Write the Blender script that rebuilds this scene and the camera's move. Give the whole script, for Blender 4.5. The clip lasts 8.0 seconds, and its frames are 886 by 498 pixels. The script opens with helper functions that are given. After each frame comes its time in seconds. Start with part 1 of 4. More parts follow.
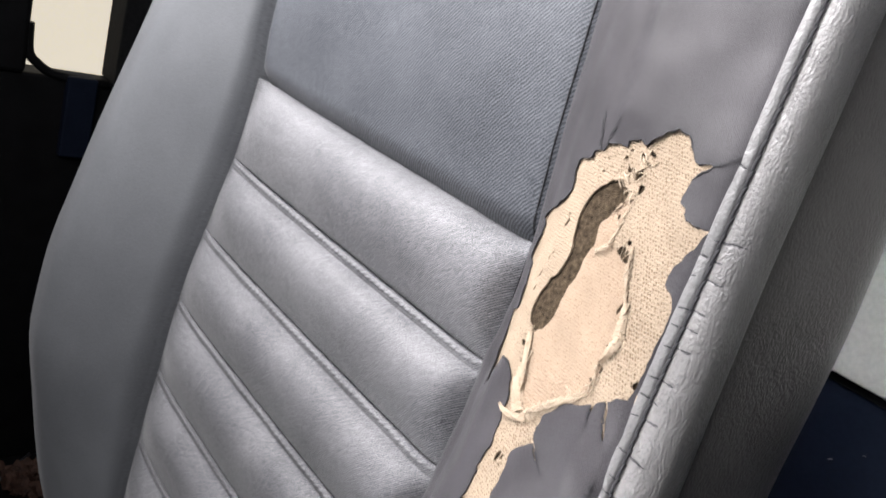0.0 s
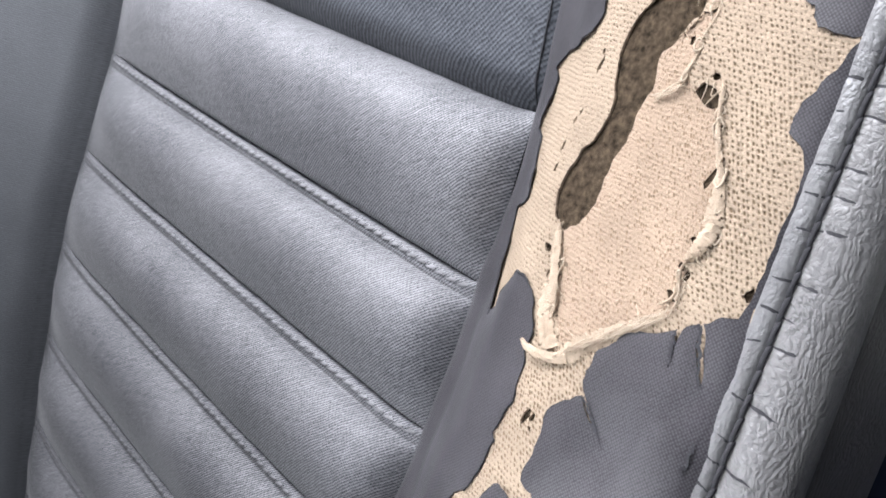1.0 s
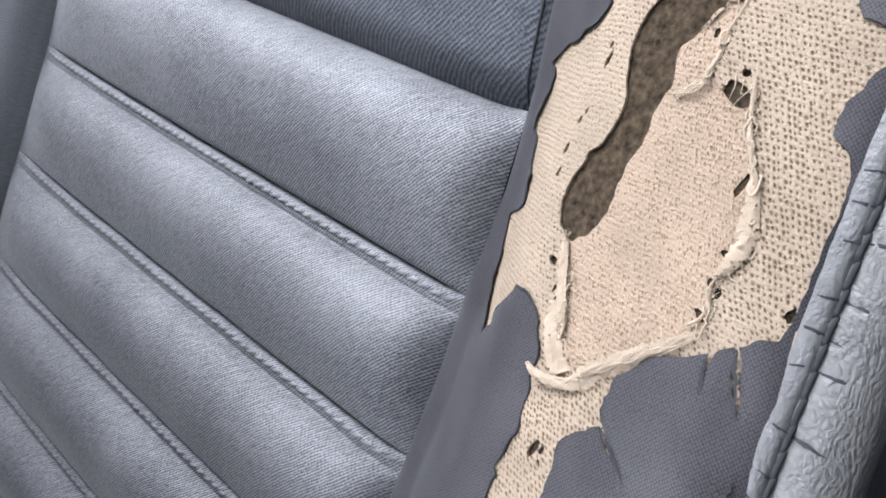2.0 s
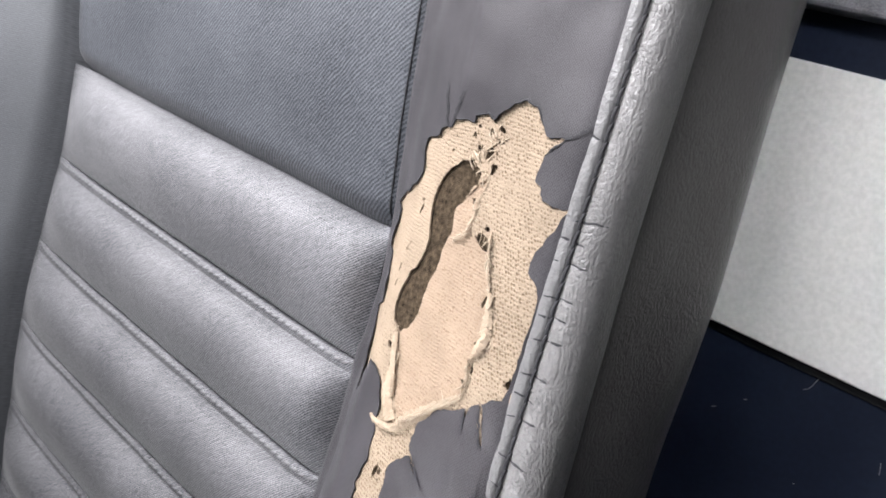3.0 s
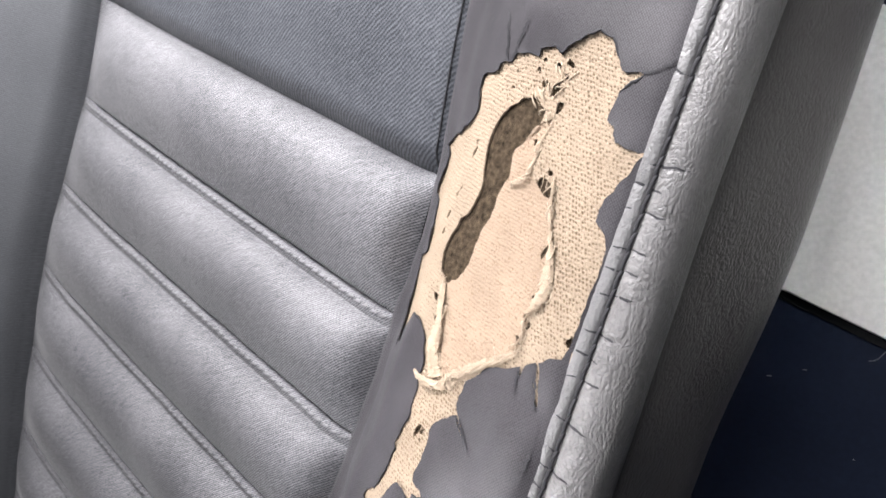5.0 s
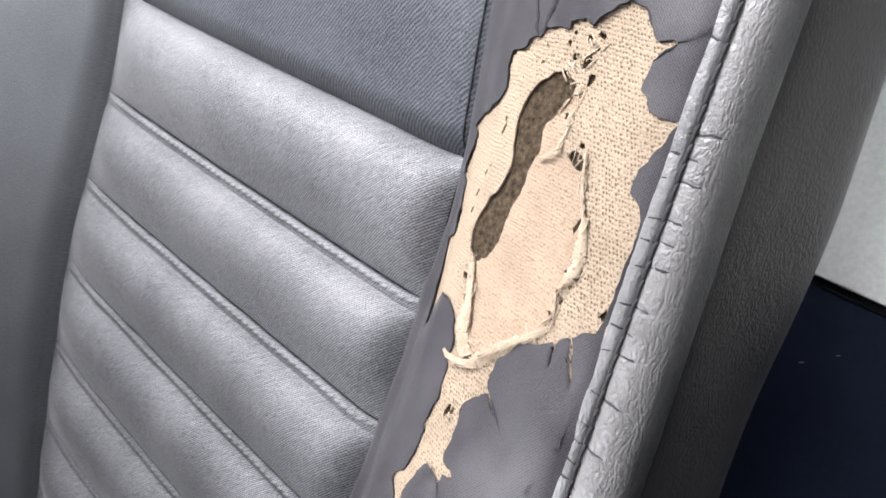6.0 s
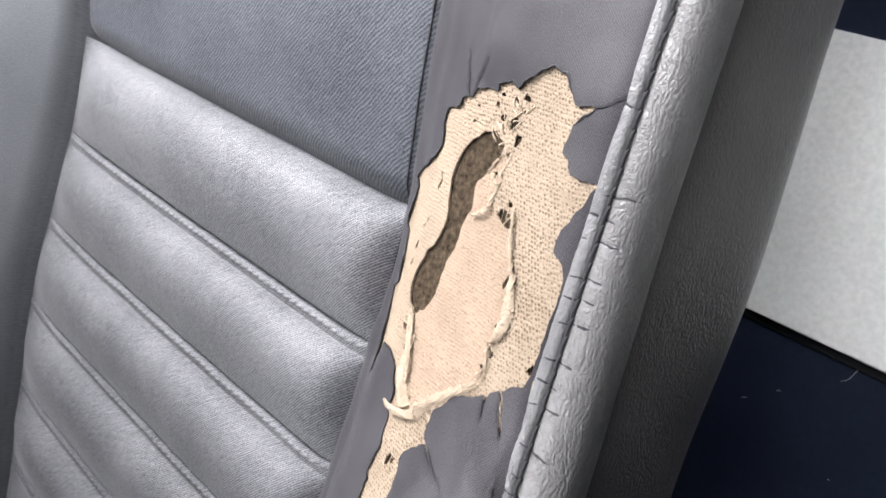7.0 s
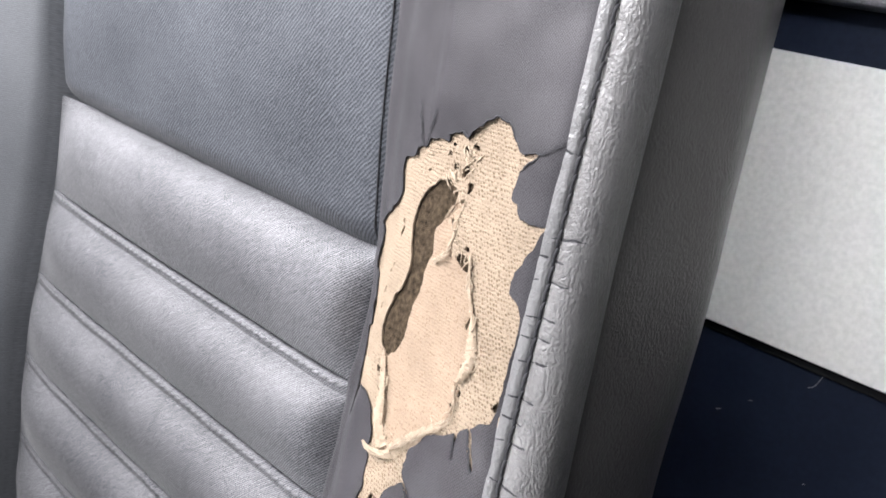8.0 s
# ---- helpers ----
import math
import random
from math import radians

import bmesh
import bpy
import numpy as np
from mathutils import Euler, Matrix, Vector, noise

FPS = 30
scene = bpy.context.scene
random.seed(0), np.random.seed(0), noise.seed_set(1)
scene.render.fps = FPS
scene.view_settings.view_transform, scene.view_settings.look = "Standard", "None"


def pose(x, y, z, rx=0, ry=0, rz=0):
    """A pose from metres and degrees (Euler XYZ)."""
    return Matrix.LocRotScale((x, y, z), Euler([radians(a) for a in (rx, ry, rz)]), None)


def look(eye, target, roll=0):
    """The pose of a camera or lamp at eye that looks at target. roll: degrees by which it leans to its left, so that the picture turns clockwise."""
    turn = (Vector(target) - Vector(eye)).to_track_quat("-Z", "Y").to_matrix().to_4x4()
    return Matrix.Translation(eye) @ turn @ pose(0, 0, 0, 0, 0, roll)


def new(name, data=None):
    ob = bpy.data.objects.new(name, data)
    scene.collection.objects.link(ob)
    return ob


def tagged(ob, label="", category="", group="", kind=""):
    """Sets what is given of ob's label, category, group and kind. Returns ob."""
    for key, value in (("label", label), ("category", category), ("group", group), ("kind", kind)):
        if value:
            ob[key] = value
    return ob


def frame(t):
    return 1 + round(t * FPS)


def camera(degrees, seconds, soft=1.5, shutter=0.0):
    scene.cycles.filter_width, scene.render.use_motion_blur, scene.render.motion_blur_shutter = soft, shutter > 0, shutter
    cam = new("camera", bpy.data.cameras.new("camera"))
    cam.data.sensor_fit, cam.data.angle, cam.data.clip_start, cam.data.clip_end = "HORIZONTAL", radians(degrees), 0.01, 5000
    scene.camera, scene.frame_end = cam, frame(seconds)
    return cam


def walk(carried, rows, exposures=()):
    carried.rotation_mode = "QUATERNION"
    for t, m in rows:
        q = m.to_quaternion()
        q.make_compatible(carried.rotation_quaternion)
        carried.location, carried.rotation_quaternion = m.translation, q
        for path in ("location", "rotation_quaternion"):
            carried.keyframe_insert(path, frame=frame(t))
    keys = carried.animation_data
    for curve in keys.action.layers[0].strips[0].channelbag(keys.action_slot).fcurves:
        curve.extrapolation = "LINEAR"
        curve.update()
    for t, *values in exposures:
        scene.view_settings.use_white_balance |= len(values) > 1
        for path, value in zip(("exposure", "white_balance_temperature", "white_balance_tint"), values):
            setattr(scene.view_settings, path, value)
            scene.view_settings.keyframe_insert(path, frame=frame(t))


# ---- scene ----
cam = camera(60.5, 8.0, 1.8, 0.1)
PATH = [
    (0, (0.3471, -0.2551, 0.8552), (0.0778, 0.0132, 0.7306), 17.56),
    (0.2, (0.3508, -0.2620, 0.8336), (0.0866, 0.0087, 0.7035), 17.92),
    (0.3, (0.3470, -0.2504, 0.8302), (0.0815, 0.0166, 0.6951), 16.80),
    (0.5, (0.3329, -0.2380, 0.8206), (0.0724, 0.0330, 0.6838), 16.63),
    (0.7, (0.3039, -0.2324, 0.8087), (0.0585, 0.0496, 0.6662), 16.15),
    (0.8, (0.2919, -0.2154, 0.8034), (0.0487, 0.0665, 0.6573), 15.14),
    (1, (0.2758, -0.1961, 0.8041), (0.0458, 0.0959, 0.6564), 15.39),
    (1.2, (0.2649, -0.1931, 0.7957), (0.0455, 0.1069, 0.6477), 15.93),
    (1.5, (0.2551, -0.1893, 0.7953), (0.0427, 0.1182, 0.6527), 17.31),
    (1.7, (0.2511, -0.1869, 0.8023), (0.0421, 0.1188, 0.6511), 16.14),
    (2, (0.2532, -0.1879, 0.7971), (0.0444, 0.1224, 0.6553), 16.30),
    (2.2, (0.2534, -0.1847, 0.8128), (0.0453, 0.1289, 0.6773), 16.06),
    (3.3, (0.3503, -0.2318, 0.8711), (0.1272, 0.0712, 0.7351), 13.34),
    (3.4, (0.3503, -0.2314, 0.8579), (0.1284, 0.0719, 0.7207), 13.70),
    (3.5, (0.3466, -0.2254, 0.8430), (0.1245, 0.0767, 0.7037), 13.63),
    (3.8, (0.3412, -0.2268, 0.8510), (0.1209, 0.0747, 0.7077), 14.19),
    (4, (0.3403, -0.2308, 0.8529), (0.1201, 0.0704, 0.7087), 14.23),
    (4.3, (0.3388, -0.2295, 0.8506), (0.1191, 0.0714, 0.7050), 14.82),
    (4.5, (0.3346, -0.2254, 0.8461), (0.1121, 0.0726, 0.6987), 15.25),
    (4.7, (0.3150, -0.2163, 0.8541), (0.0983, 0.0819, 0.6987), 15.50),
    (5.8, (0.3159, -0.2167, 0.8370), (0.0837, 0.0745, 0.6912), 14.36),
    (6, (0.3148, -0.2193, 0.8394), (0.0877, 0.0733, 0.6884), 14.52),
    (6.2, (0.3198, -0.2205, 0.8399), (0.0937, 0.0732, 0.6895), 15.00),
    (6.5, (0.3248, -0.2201, 0.8303), (0.0984, 0.0746, 0.6822), 14.76),
    (6.7, (0.3241, -0.2147, 0.8481), (0.0972, 0.0803, 0.7014), 14.67),
    (6.8, (0.3221, -0.2148, 0.8634), (0.0998, 0.0842, 0.7177), 15.04),
    (7, (0.3252, -0.2121, 0.8585), (0.1005, 0.0861, 0.7149), 14.04),
    (7.2, (0.3240, -0.2067, 0.8596), (0.0990, 0.0907, 0.7149), 13.54),
    (7.3, (0.3273, -0.2121, 0.8639), (0.1029, 0.0854, 0.7187), 13.54),
    (7.5, (0.3301, -0.2144, 0.8507), (0.1055, 0.0840, 0.7075), 13.34),
    (7.7, (0.3289, -0.2096, 0.8614), (0.1030, 0.0879, 0.7184), 12.73),
    (7.8, (0.3295, -0.2153, 0.8701), (0.1085, 0.0858, 0.7269), 12.40),
    (8, (0.3363, -0.2113, 0.8754), (0.1101, 0.0884, 0.7373), 10.15),
]
EXPOSURES = [(0.0, 0.10, 6550, 12.5), (0.5, 0.2, 6500, 12.5), (1.0, -0.05, 6150, 12), (2.2, -0.20, 5900, 11), (3.3, 0.05, 6550, 13), (4.7, 0.11, 6550, 13.5), (5.8, 0.14, 6350, 12.5), (8.0, 0.09, 6400, 12.5)]
walk(cam, [(t, look(eye, target, roll)) for t, eye, target, roll in PATH], EXPOSURES)

# ---- daylight ----
SUN_EL, SUN_AZ = 62.0, 195.0
world = bpy.data.worlds.new("sky")
scene.world = world
world.use_nodes = True
wn, wl = world.node_tree.nodes, world.node_tree.links
sky = wn.new("ShaderNodeTexSky")
sky.sky_type, sky.sun_disc = "NISHITA", False
sky.sun_elevation, sky.sun_rotation = radians(SUN_EL), radians(SUN_AZ)
wl.new(sky.outputs[0], wn["Background"].inputs[0])
wn["Background"].inputs[1].default_value = 0.016


def lamp(name, kind, m, energy, colour, **settings):
    data = bpy.data.lights.new(name, kind)
    data.energy, data.color = energy, colour
    if kind == "AREA":
        data.shape, data.size, data.size_y = "RECTANGLE", settings["size"], settings["size_y"]
        data.spread = radians(settings.get("spread", 180))
    else:
        data.angle = radians(settings["angle"])
    ob = new(name, data)
    ob.matrix_world = m
    return ob


az = radians(SUN_AZ)
lamp("sun", "SUN", look((0, 0, 0), (-math.sin(az) * math.cos(radians(SUN_EL)), -math.cos(az) * math.cos(radians(SUN_EL)), -math.sin(radians(SUN_EL)))),
     0.15, (1.0, 0.96, 0.9), angle=12)
lamp("windscreen_daylight", "AREA", look((-0.28, -0.28, 1.22), (-0.06, 0.0, 1.11)), 9.7, (0.985, 0.975, 0.99), size=0.5, size_y=0.22, spread=128)
lamp("windscreen_daylight_right", "AREA", look((0.12, -0.42, 1.12), (-0.12, 0.0, 0.84)), 2.6, (0.98, 0.98, 1.0), size=0.34, size_y=0.3)
# Fill lamp inside the cab, added to brighten the board and upper flank.
lamp("board_fill", "AREA", look((0.37, -0.15, 1.25), (0.335, 0.08, 0.94)), 0.21, (0.98, 0.98, 1.0), size=0.14, size_y=0.14, spread=50)
# Added fill: a narrow beam that lifts the low side leather.
lamp("leather_fill", "AREA", look((0.09, -0.43, 0.54), (0.272, -0.03, 0.655)), 0.30, (0.98, 0.98, 1.0), size=0.12, size_y=0.2, spread=44)

# ---- materials ----


def material(name, rough=0.6, spec=0.5, metal=0.0):
    m = bpy.data.materials.new(name)
    m.use_nodes = True
    b = m.node_tree.nodes["Principled BSDF"]
    b.inputs["Roughness"].default_value, b.inputs["Specular IOR Level"].default_value, b.inputs["Metallic"].default_value = rough, spec, metal
    return m, m.node_tree.nodes, m.node_tree.links, b


def math_node(ns, ls, op, a, b=None, c=None):
    n = ns.new("ShaderNodeMath")
    n.operation = op
    for k, v in enumerate((a, b, c)):
        if v is None:
            continue
        if isinstance(v, (int, float)):
            n.inputs[k].default_value = v
        else:
            ls.new(v, n.inputs[k])
    return n.outputs[0]


def uv_xy(ns, ls):
    uv = ns.new("ShaderNodeUVMap")
    uv.uv_map = "metres"
    sep = ns.new("ShaderNodeSeparateXYZ")
    ls.new(uv.outputs[0], sep.inputs[0])
    return uv.outputs[0], sep.outputs[0], sep.outputs[1]


def noise_node(ns, ls, vec, scale, detail=3.0, rough=0.55):
    n = ns.new("ShaderNodeTexNoise")
    n.inputs["Scale"].default_value, n.inputs["Detail"].default_value, n.inputs["Roughness"].default_value = scale, detail, rough
    ls.new(vec, n.inputs["Vector"])
    return n.outputs[0]


def ramp_node(ns, ls, fac, stops):
    r = ns.new("ShaderNodeValToRGB")
    while len(r.color_ramp.elements) < len(stops):
        r.color_ramp.elements.new(0.5)
    for e, (p, c) in zip(r.color_ramp.elements, stops):
        e.position, e.color = p, (*c, 1)
    ls.new(fac, r.inputs[0])
    return r.outputs[0]


def bump_node(ns, ls, height, strength, distance, normal=None):
    n = ns.new("ShaderNodeBump")
    n.inputs["Strength"].default_value, n.inputs["Distance"].default_value = strength, distance
    ls.new(height, n.inputs["Height"])
    if normal:
        ls.new(normal, n.inputs["Normal"])
    return n.outputs[0]


def sine(ns, ls, u, v, a, b, warp=None, amount=0.0):
    """A sine wave along (a, b), which counts its waves a metre."""
    k = math_node(ns, ls, "ADD", math_node(ns, ls, "MULTIPLY", u, a * math.tau), math_node(ns, ls, "MULTIPLY", v, b * math.tau))
    if warp:
        k = math_node(ns, ls, "ADD", k, math_node(ns, ls, "MULTIPLY", warp, amount))
    return math_node(ns, ls, "SINE", k)


def mix_colour(ns, ls, fac, a, b, kind="MIX"):
    n = ns.new("ShaderNodeMix")
    n.data_type, n.blend_type = "RGBA", kind
    if isinstance(fac, float):
        n.inputs[0].default_value = fac
    else:
        ls.new(fac, n.inputs[0])
    for k, c in ((6, a), (7, b)):
        if isinstance(c, tuple):
            n.inputs[k].default_value = (*c, 1)
        else:
            ls.new(c, n.inputs[k])
    return n.outputs[2]


def twill(name, base, light, pitch, slant, rough, sheen, rib=0.27, streak=0.0, floats=(0.0, 0.001, 0.04), grain=0.85):
    """Twill-woven upholstery: fine slanted ribs crossed by finer threads, with broken streaks along the pick."""
    m, ns, ls, b = material(name, rough, 0.25)
    vec, u, v = uv_xy(ns, ls)
    big = noise_node(ns, ls, vec, 14, 3)
    fine = noise_node(ns, ls, vec, 1100, 2)
    drift = math_node(ns, ls, "ADD", math_node(ns, ls, "MULTIPLY", fine, 0.45), math_node(ns, ls, "MULTIPLY", noise_node(ns, ls, vec, 110, 2), 1.2))
    one = sine(ns, ls, u, v, math.cos(slant) / pitch, math.sin(slant) / pitch, drift, 9.0)
    turned, fine_pitch, weight = floats
    two = sine(ns, ls, u, v, math.cos(turned) / fine_pitch, math.sin(turned) / fine_pitch, drift, 5.0)
    turn = ns.new("ShaderNodeMapping")
    turn.vector_type = "TEXTURE"
    turn.inputs["Rotation"].default_value = (0, 0, slant - math.pi / 2)
    turn.inputs["Scale"].default_value = (0.0052, 0.0008, 1)
    ls.new(vec, turn.inputs[0])
    pick = noise_node(ns, ls, turn.outputs[0], 1.0, 1.5, 0.4)
    broken = math_node(ns, ls, "MULTIPLY", one, math_node(ns, ls, "ADD", math_node(ns, ls, "MULTIPLY", pick, 1.6 * rib), 0.2 * rib))
    weave = math_node(ns, ls, "ADD", broken, math_node(ns, ls, "MULTIPLY", two, weight))
    weave = math_node(ns, ls, "ADD", weave, math_node(ns, ls, "MULTIPLY", big, 0.55))
    weave = math_node(ns, ls, "ADD", weave, math_node(ns, ls, "MULTIPLY", math_node(ns, ls, "SUBTRACT", fine, 0.14), grain))
    weave = math_node(ns, ls, "ADD", weave, math_node(ns, ls, "MULTIPLY", math_node(ns, ls, "SUBTRACT", pick, 0.5), streak))
    ls.new(ramp_node(ns, ls, weave, [(0.15, base), (0.95, light)]), b.inputs["Base Color"])
    ls.new(bump_node(ns, ls, weave, 0.12, 0.0003), b.inputs["Normal"])
    b.inputs["Sheen Weight"].default_value, b.inputs["Sheen Roughness"].default_value = sheen, 0.4
    return m


def dot_weave(name, base, light, pitch, rough):
    """Coated cloth with a lattice of small raised dots."""
    m, ns, ls, b = material(name, rough, 0.28)
    vec, u, v = uv_xy(ns, ls)
    big, fine = noise_node(ns, ls, vec, 30, 4), noise_node(ns, ls, vec, 1500, 2)
    turn = ns.new("ShaderNodeMapping")
    turn.inputs["Rotation"].default_value = (0, 0, 0.72)
    ls.new(vec, turn.inputs[0])
    cell = ns.new("ShaderNodeTexVoronoi")
    cell.voronoi_dimensions, cell.inputs["Scale"].default_value, cell.inputs["Randomness"].default_value = "2D", 1 / pitch, 0.2
    ls.new(turn.outputs[0], cell.inputs["Vector"])
    dots = math_node(ns, ls, "MULTIPLY", math_node(ns, ls, "SUBTRACT", 0.38, cell.outputs["Distance"]), 2.8)
    tone = math_node(ns, ls, "ADD", math_node(ns, ls, "MULTIPLY", dots, 0.3), math_node(ns, ls, "ADD", math_node(ns, ls, "MULTIPLY", big, 0.6), math_node(ns, ls, "MULTIPLY", fine, 0.4)))
    ls.new(ramp_node(ns, ls, tone, [(0.2, base), (0.8, light)]), b.inputs["Base Color"])
    ls.new(bump_node(ns, ls, tone, 0.35, 0.0003), b.inputs["Normal"])
    b.inputs["Sheen Weight"].default_value, b.inputs["Sheen Roughness"].default_value = 0.12, 0.4
    return m


def knit(name, light, dark, pitch_u, pitch_v, size, depth, loose=0.45, rare=1.0):
    """Knitted jersey: uneven staggered eyelets between fuzzy loops."""
    m, ns, ls, b = material(name, 0.95, 0.1)
    vec, u, v = uv_xy(ns, ls)
    big, patch, fuzz = noise_node(ns, ls, vec, 60, 3), noise_node(ns, ls, vec, 24, 2), noise_node(ns, ls, vec, 1900, 3)
    bend = ns.new("ShaderNodeTexNoise")
    bend.inputs["Scale"].default_value = 45
    ls.new(vec, bend.inputs["Vector"])
    sep = ns.new("ShaderNodeSeparateXYZ")
    ls.new(bend.outputs["Color"], sep.inputs[0])
    row = math_node(ns, ls, "ADD", math_node(ns, ls, "MULTIPLY", v, 1 / pitch_v), math_node(ns, ls, "MULTIPLY", sep.outputs[1], 2.2))
    col = math_node(ns, ls, "ADD", math_node(ns, ls, "MULTIPLY", u, 1 / pitch_u), math_node(ns, ls, "MULTIPLY", sep.outputs[0], 2.2))
    col = math_node(ns, ls, "ADD", col, math_node(ns, ls, "MULTIPLY", row, 0.5))
    at = ns.new("ShaderNodeCombineXYZ")
    ls.new(col, at.inputs[0])
    ls.new(row, at.inputs[1])
    cell = ns.new("ShaderNodeTexVoronoi")
    cell.voronoi_dimensions, cell.inputs["Scale"].default_value, cell.inputs["Randomness"].default_value = "2D", 1.0, loose
    ls.new(at.outputs[0], cell.inputs["Vector"])
    own = ns.new("ShaderNodeSeparateXYZ")
    ls.new(cell.outputs["Color"], own.inputs[0])
    reach = math_node(ns, ls, "ADD", math_node(ns, ls, "MULTIPLY", math_node(ns, ls, "POWER", own.outputs[0], rare), size * 0.9 * rare), math_node(ns, ls, "MULTIPLY", patch, size * 1.5))
    taut = ns.new("ShaderNodeMapRange")
    taut.inputs[1].default_value, taut.inputs[2].default_value, taut.inputs[3].default_value, taut.inputs[4].default_value = 0.038, 0.064, size * 0.82, size * 0.45
    ls.new(u, taut.inputs[0])
    reach = math_node(ns, ls, "SUBTRACT", reach, taut.outputs[0])
    hole = ns.new("ShaderNodeMapRange")
    hole.interpolation_type = "SMOOTHSTEP"
    ls.new(math_node(ns, ls, "SUBTRACT", cell.outputs["Distance"], reach), hole.inputs[0])
    hole.inputs[1].default_value, hole.inputs[2].default_value, hole.inputs[3].default_value, hole.inputs[4].default_value = -0.12, 0.14, 1.0, 0.0
    mix = math_node(ns, ls, "ADD", math_node(ns, ls, "MULTIPLY", fuzz, 0.55), math_node(ns, ls, "MULTIPLY", big, 0.45))
    tone = ramp_node(ns, ls, mix, [(0.3, tuple(0.64 * k for k in light)), (0.68, light)])
    ls.new(mix_colour(ns, ls, hole.outputs[0], tone, dark), b.inputs["Base Color"])
    height = math_node(ns, ls, "SUBTRACT", math_node(ns, ls, "MULTIPLY", cell.outputs["Distance"], 0.7), math_node(ns, ls, "MULTIPLY", hole.outputs[0], 0.9))
    height = math_node(ns, ls, "ADD", height, math_node(ns, ls, "MULTIPLY", fuzz, 0.7))
    ls.new(bump_node(ns, ls, height, 0.75, depth), b.inputs["Normal"])
    return m


def leather(name, base, light, rough, grain, relief):
    """Worn coated leather: fine worm-like creases, soft wrinkles and rubbed spots."""
    m, ns, ls, b = material(name, rough, 0.5)
    vec, u, v = uv_xy(ns, ls)
    big = noise_node(ns, ls, vec, 22, 4)
    n3 = ns.new("ShaderNodeTexNoise")
    n3.inputs["Scale"].default_value, n3.inputs["Detail"].default_value = 90, 3
    ls.new(vec, n3.inputs["Vector"])
    warp = ns.new("ShaderNodeMix")
    warp.data_type = "VECTOR"
    warp.inputs[0].default_value = 0.007
    ls.new(vec, warp.inputs[4])
    ls.new(n3.outputs["Color"], warp.inputs[5])
    stretch = ns.new("ShaderNodeMapping")
    stretch.inputs["Scale"].default_value = (1.0, 0.62, 1.0)
    ls.new(warp.outputs[1], stretch.inputs[0])
    lines = noise_node(ns, ls, stretch.outputs[0], grain, 2.5, 0.6)
    ridge = math_node(ns, ls, "MULTIPLY", math_node(ns, ls, "ABSOLUTE", math_node(ns, ls, "SUBTRACT", lines, 0.5)), 2.0)
    wrinkle = noise_node(ns, ls, warp.outputs[1], 190, 4, 0.6)
    crease = ns.new("ShaderNodeMapRange")
    crease.interpolation_type = "SMOOTHSTEP"
    crease.inputs[1].default_value, crease.inputs[2].default_value = 0.0, 0.26
    ls.new(ridge, crease.inputs[0])
    worn = math_node(ns, ls, "MAXIMUM", math_node(ns, ls, "MULTIPLY", math_node(ns, ls, "SUBTRACT", noise_node(ns, ls, vec, 130, 3), 0.34), 3.0), 0.42)
    cell = ns.new("ShaderNodeTexVoronoi")
    cell.voronoi_dimensions, cell.inputs["Scale"].default_value = "2D", grain
    ls.new(stretch.outputs[0], cell.inputs["Vector"])
    pebble = math_node(ns, ls, "SUBTRACT", math_node(ns, ls, "MULTIPLY", math_node(ns, ls, "MULTIPLY", crease.outputs[0], worn), 0.55), math_node(ns, ls, "MULTIPLY", cell.outputs["Distance"], 0.9))
    tone = ramp_node(ns, ls, big, [(0.3, base), (0.75, light)])
    ls.new(mix_colour(ns, ls, math_node(ns, ls, "MULTIPLY", math_node(ns, ls, "MULTIPLY", math_node(ns, ls, "SUBTRACT", 1.0, crease.outputs[0]), 0.25 * relief), worn), tone, (0.03, 0.03, 0.032)), b.inputs["Base Color"])
    ls.new(math_node(ns, ls, "ADD", math_node(ns, ls, "MULTIPLY", big, 0.22), rough - 0.1), b.inputs["Roughness"])
    one = bump_node(ns, ls, pebble, relief * 0.7, 0.0004)
    ls.new(bump_node(ns, ls, wrinkle, relief * 0.3, 0.0012, one), b.inputs["Normal"])
    return m


def plain(name, base, light, rough, scale, bump, spec=0.4):
    """Paint, plastic, foam or board with stains at two scales."""
    m, ns, ls, b = material(name, rough, spec)
    co = ns.new("ShaderNodeTexCoord").outputs["Object"]
    big, fine = noise_node(ns, ls, co, scale, 4), noise_node(ns, ls, co, scale * 22, 3)
    both = math_node(ns, ls, "ADD", math_node(ns, ls, "MULTIPLY", big, 0.6), math_node(ns, ls, "MULTIPLY", fine, 0.4))
    ls.new(ramp_node(ns, ls, both, [(0.35, base), (0.65, light)]), b.inputs["Base Color"])
    ls.new(bump_node(ns, ls, fine, 0.5, bump), b.inputs["Normal"])
    return m


M_TWILL = twill("grey_twill", (0.020, 0.023, 0.029), (0.143, 0.152, 0.169), 0.0016, 2.5, 0.58, 0.15, 0.26, 0.55, (0.95, 0.0012, 0.07), 0.75)
M_PAD = twill("grey_pad_twill", (0.033, 0.036, 0.041), (0.305, 0.303, 0.315), 0.00095, 2.46, 0.56, 0.2, 0.28, 0.62, (0.89, 0.0011, 0.06), 0.75)
M_VINYL = dot_weave("grey_woven_vinyl", (0.014, 0.0137, 0.0155), (0.077, 0.0725, 0.079), 0.00076, 0.5)
M_WING = twill("grey_wing_cloth", (0.108, 0.114, 0.121), (0.238, 0.247, 0.26), 0.0012, 1.5, 0.5, 0.15, 0.13, 0.3)
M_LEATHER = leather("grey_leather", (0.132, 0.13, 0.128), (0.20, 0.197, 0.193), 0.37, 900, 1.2)
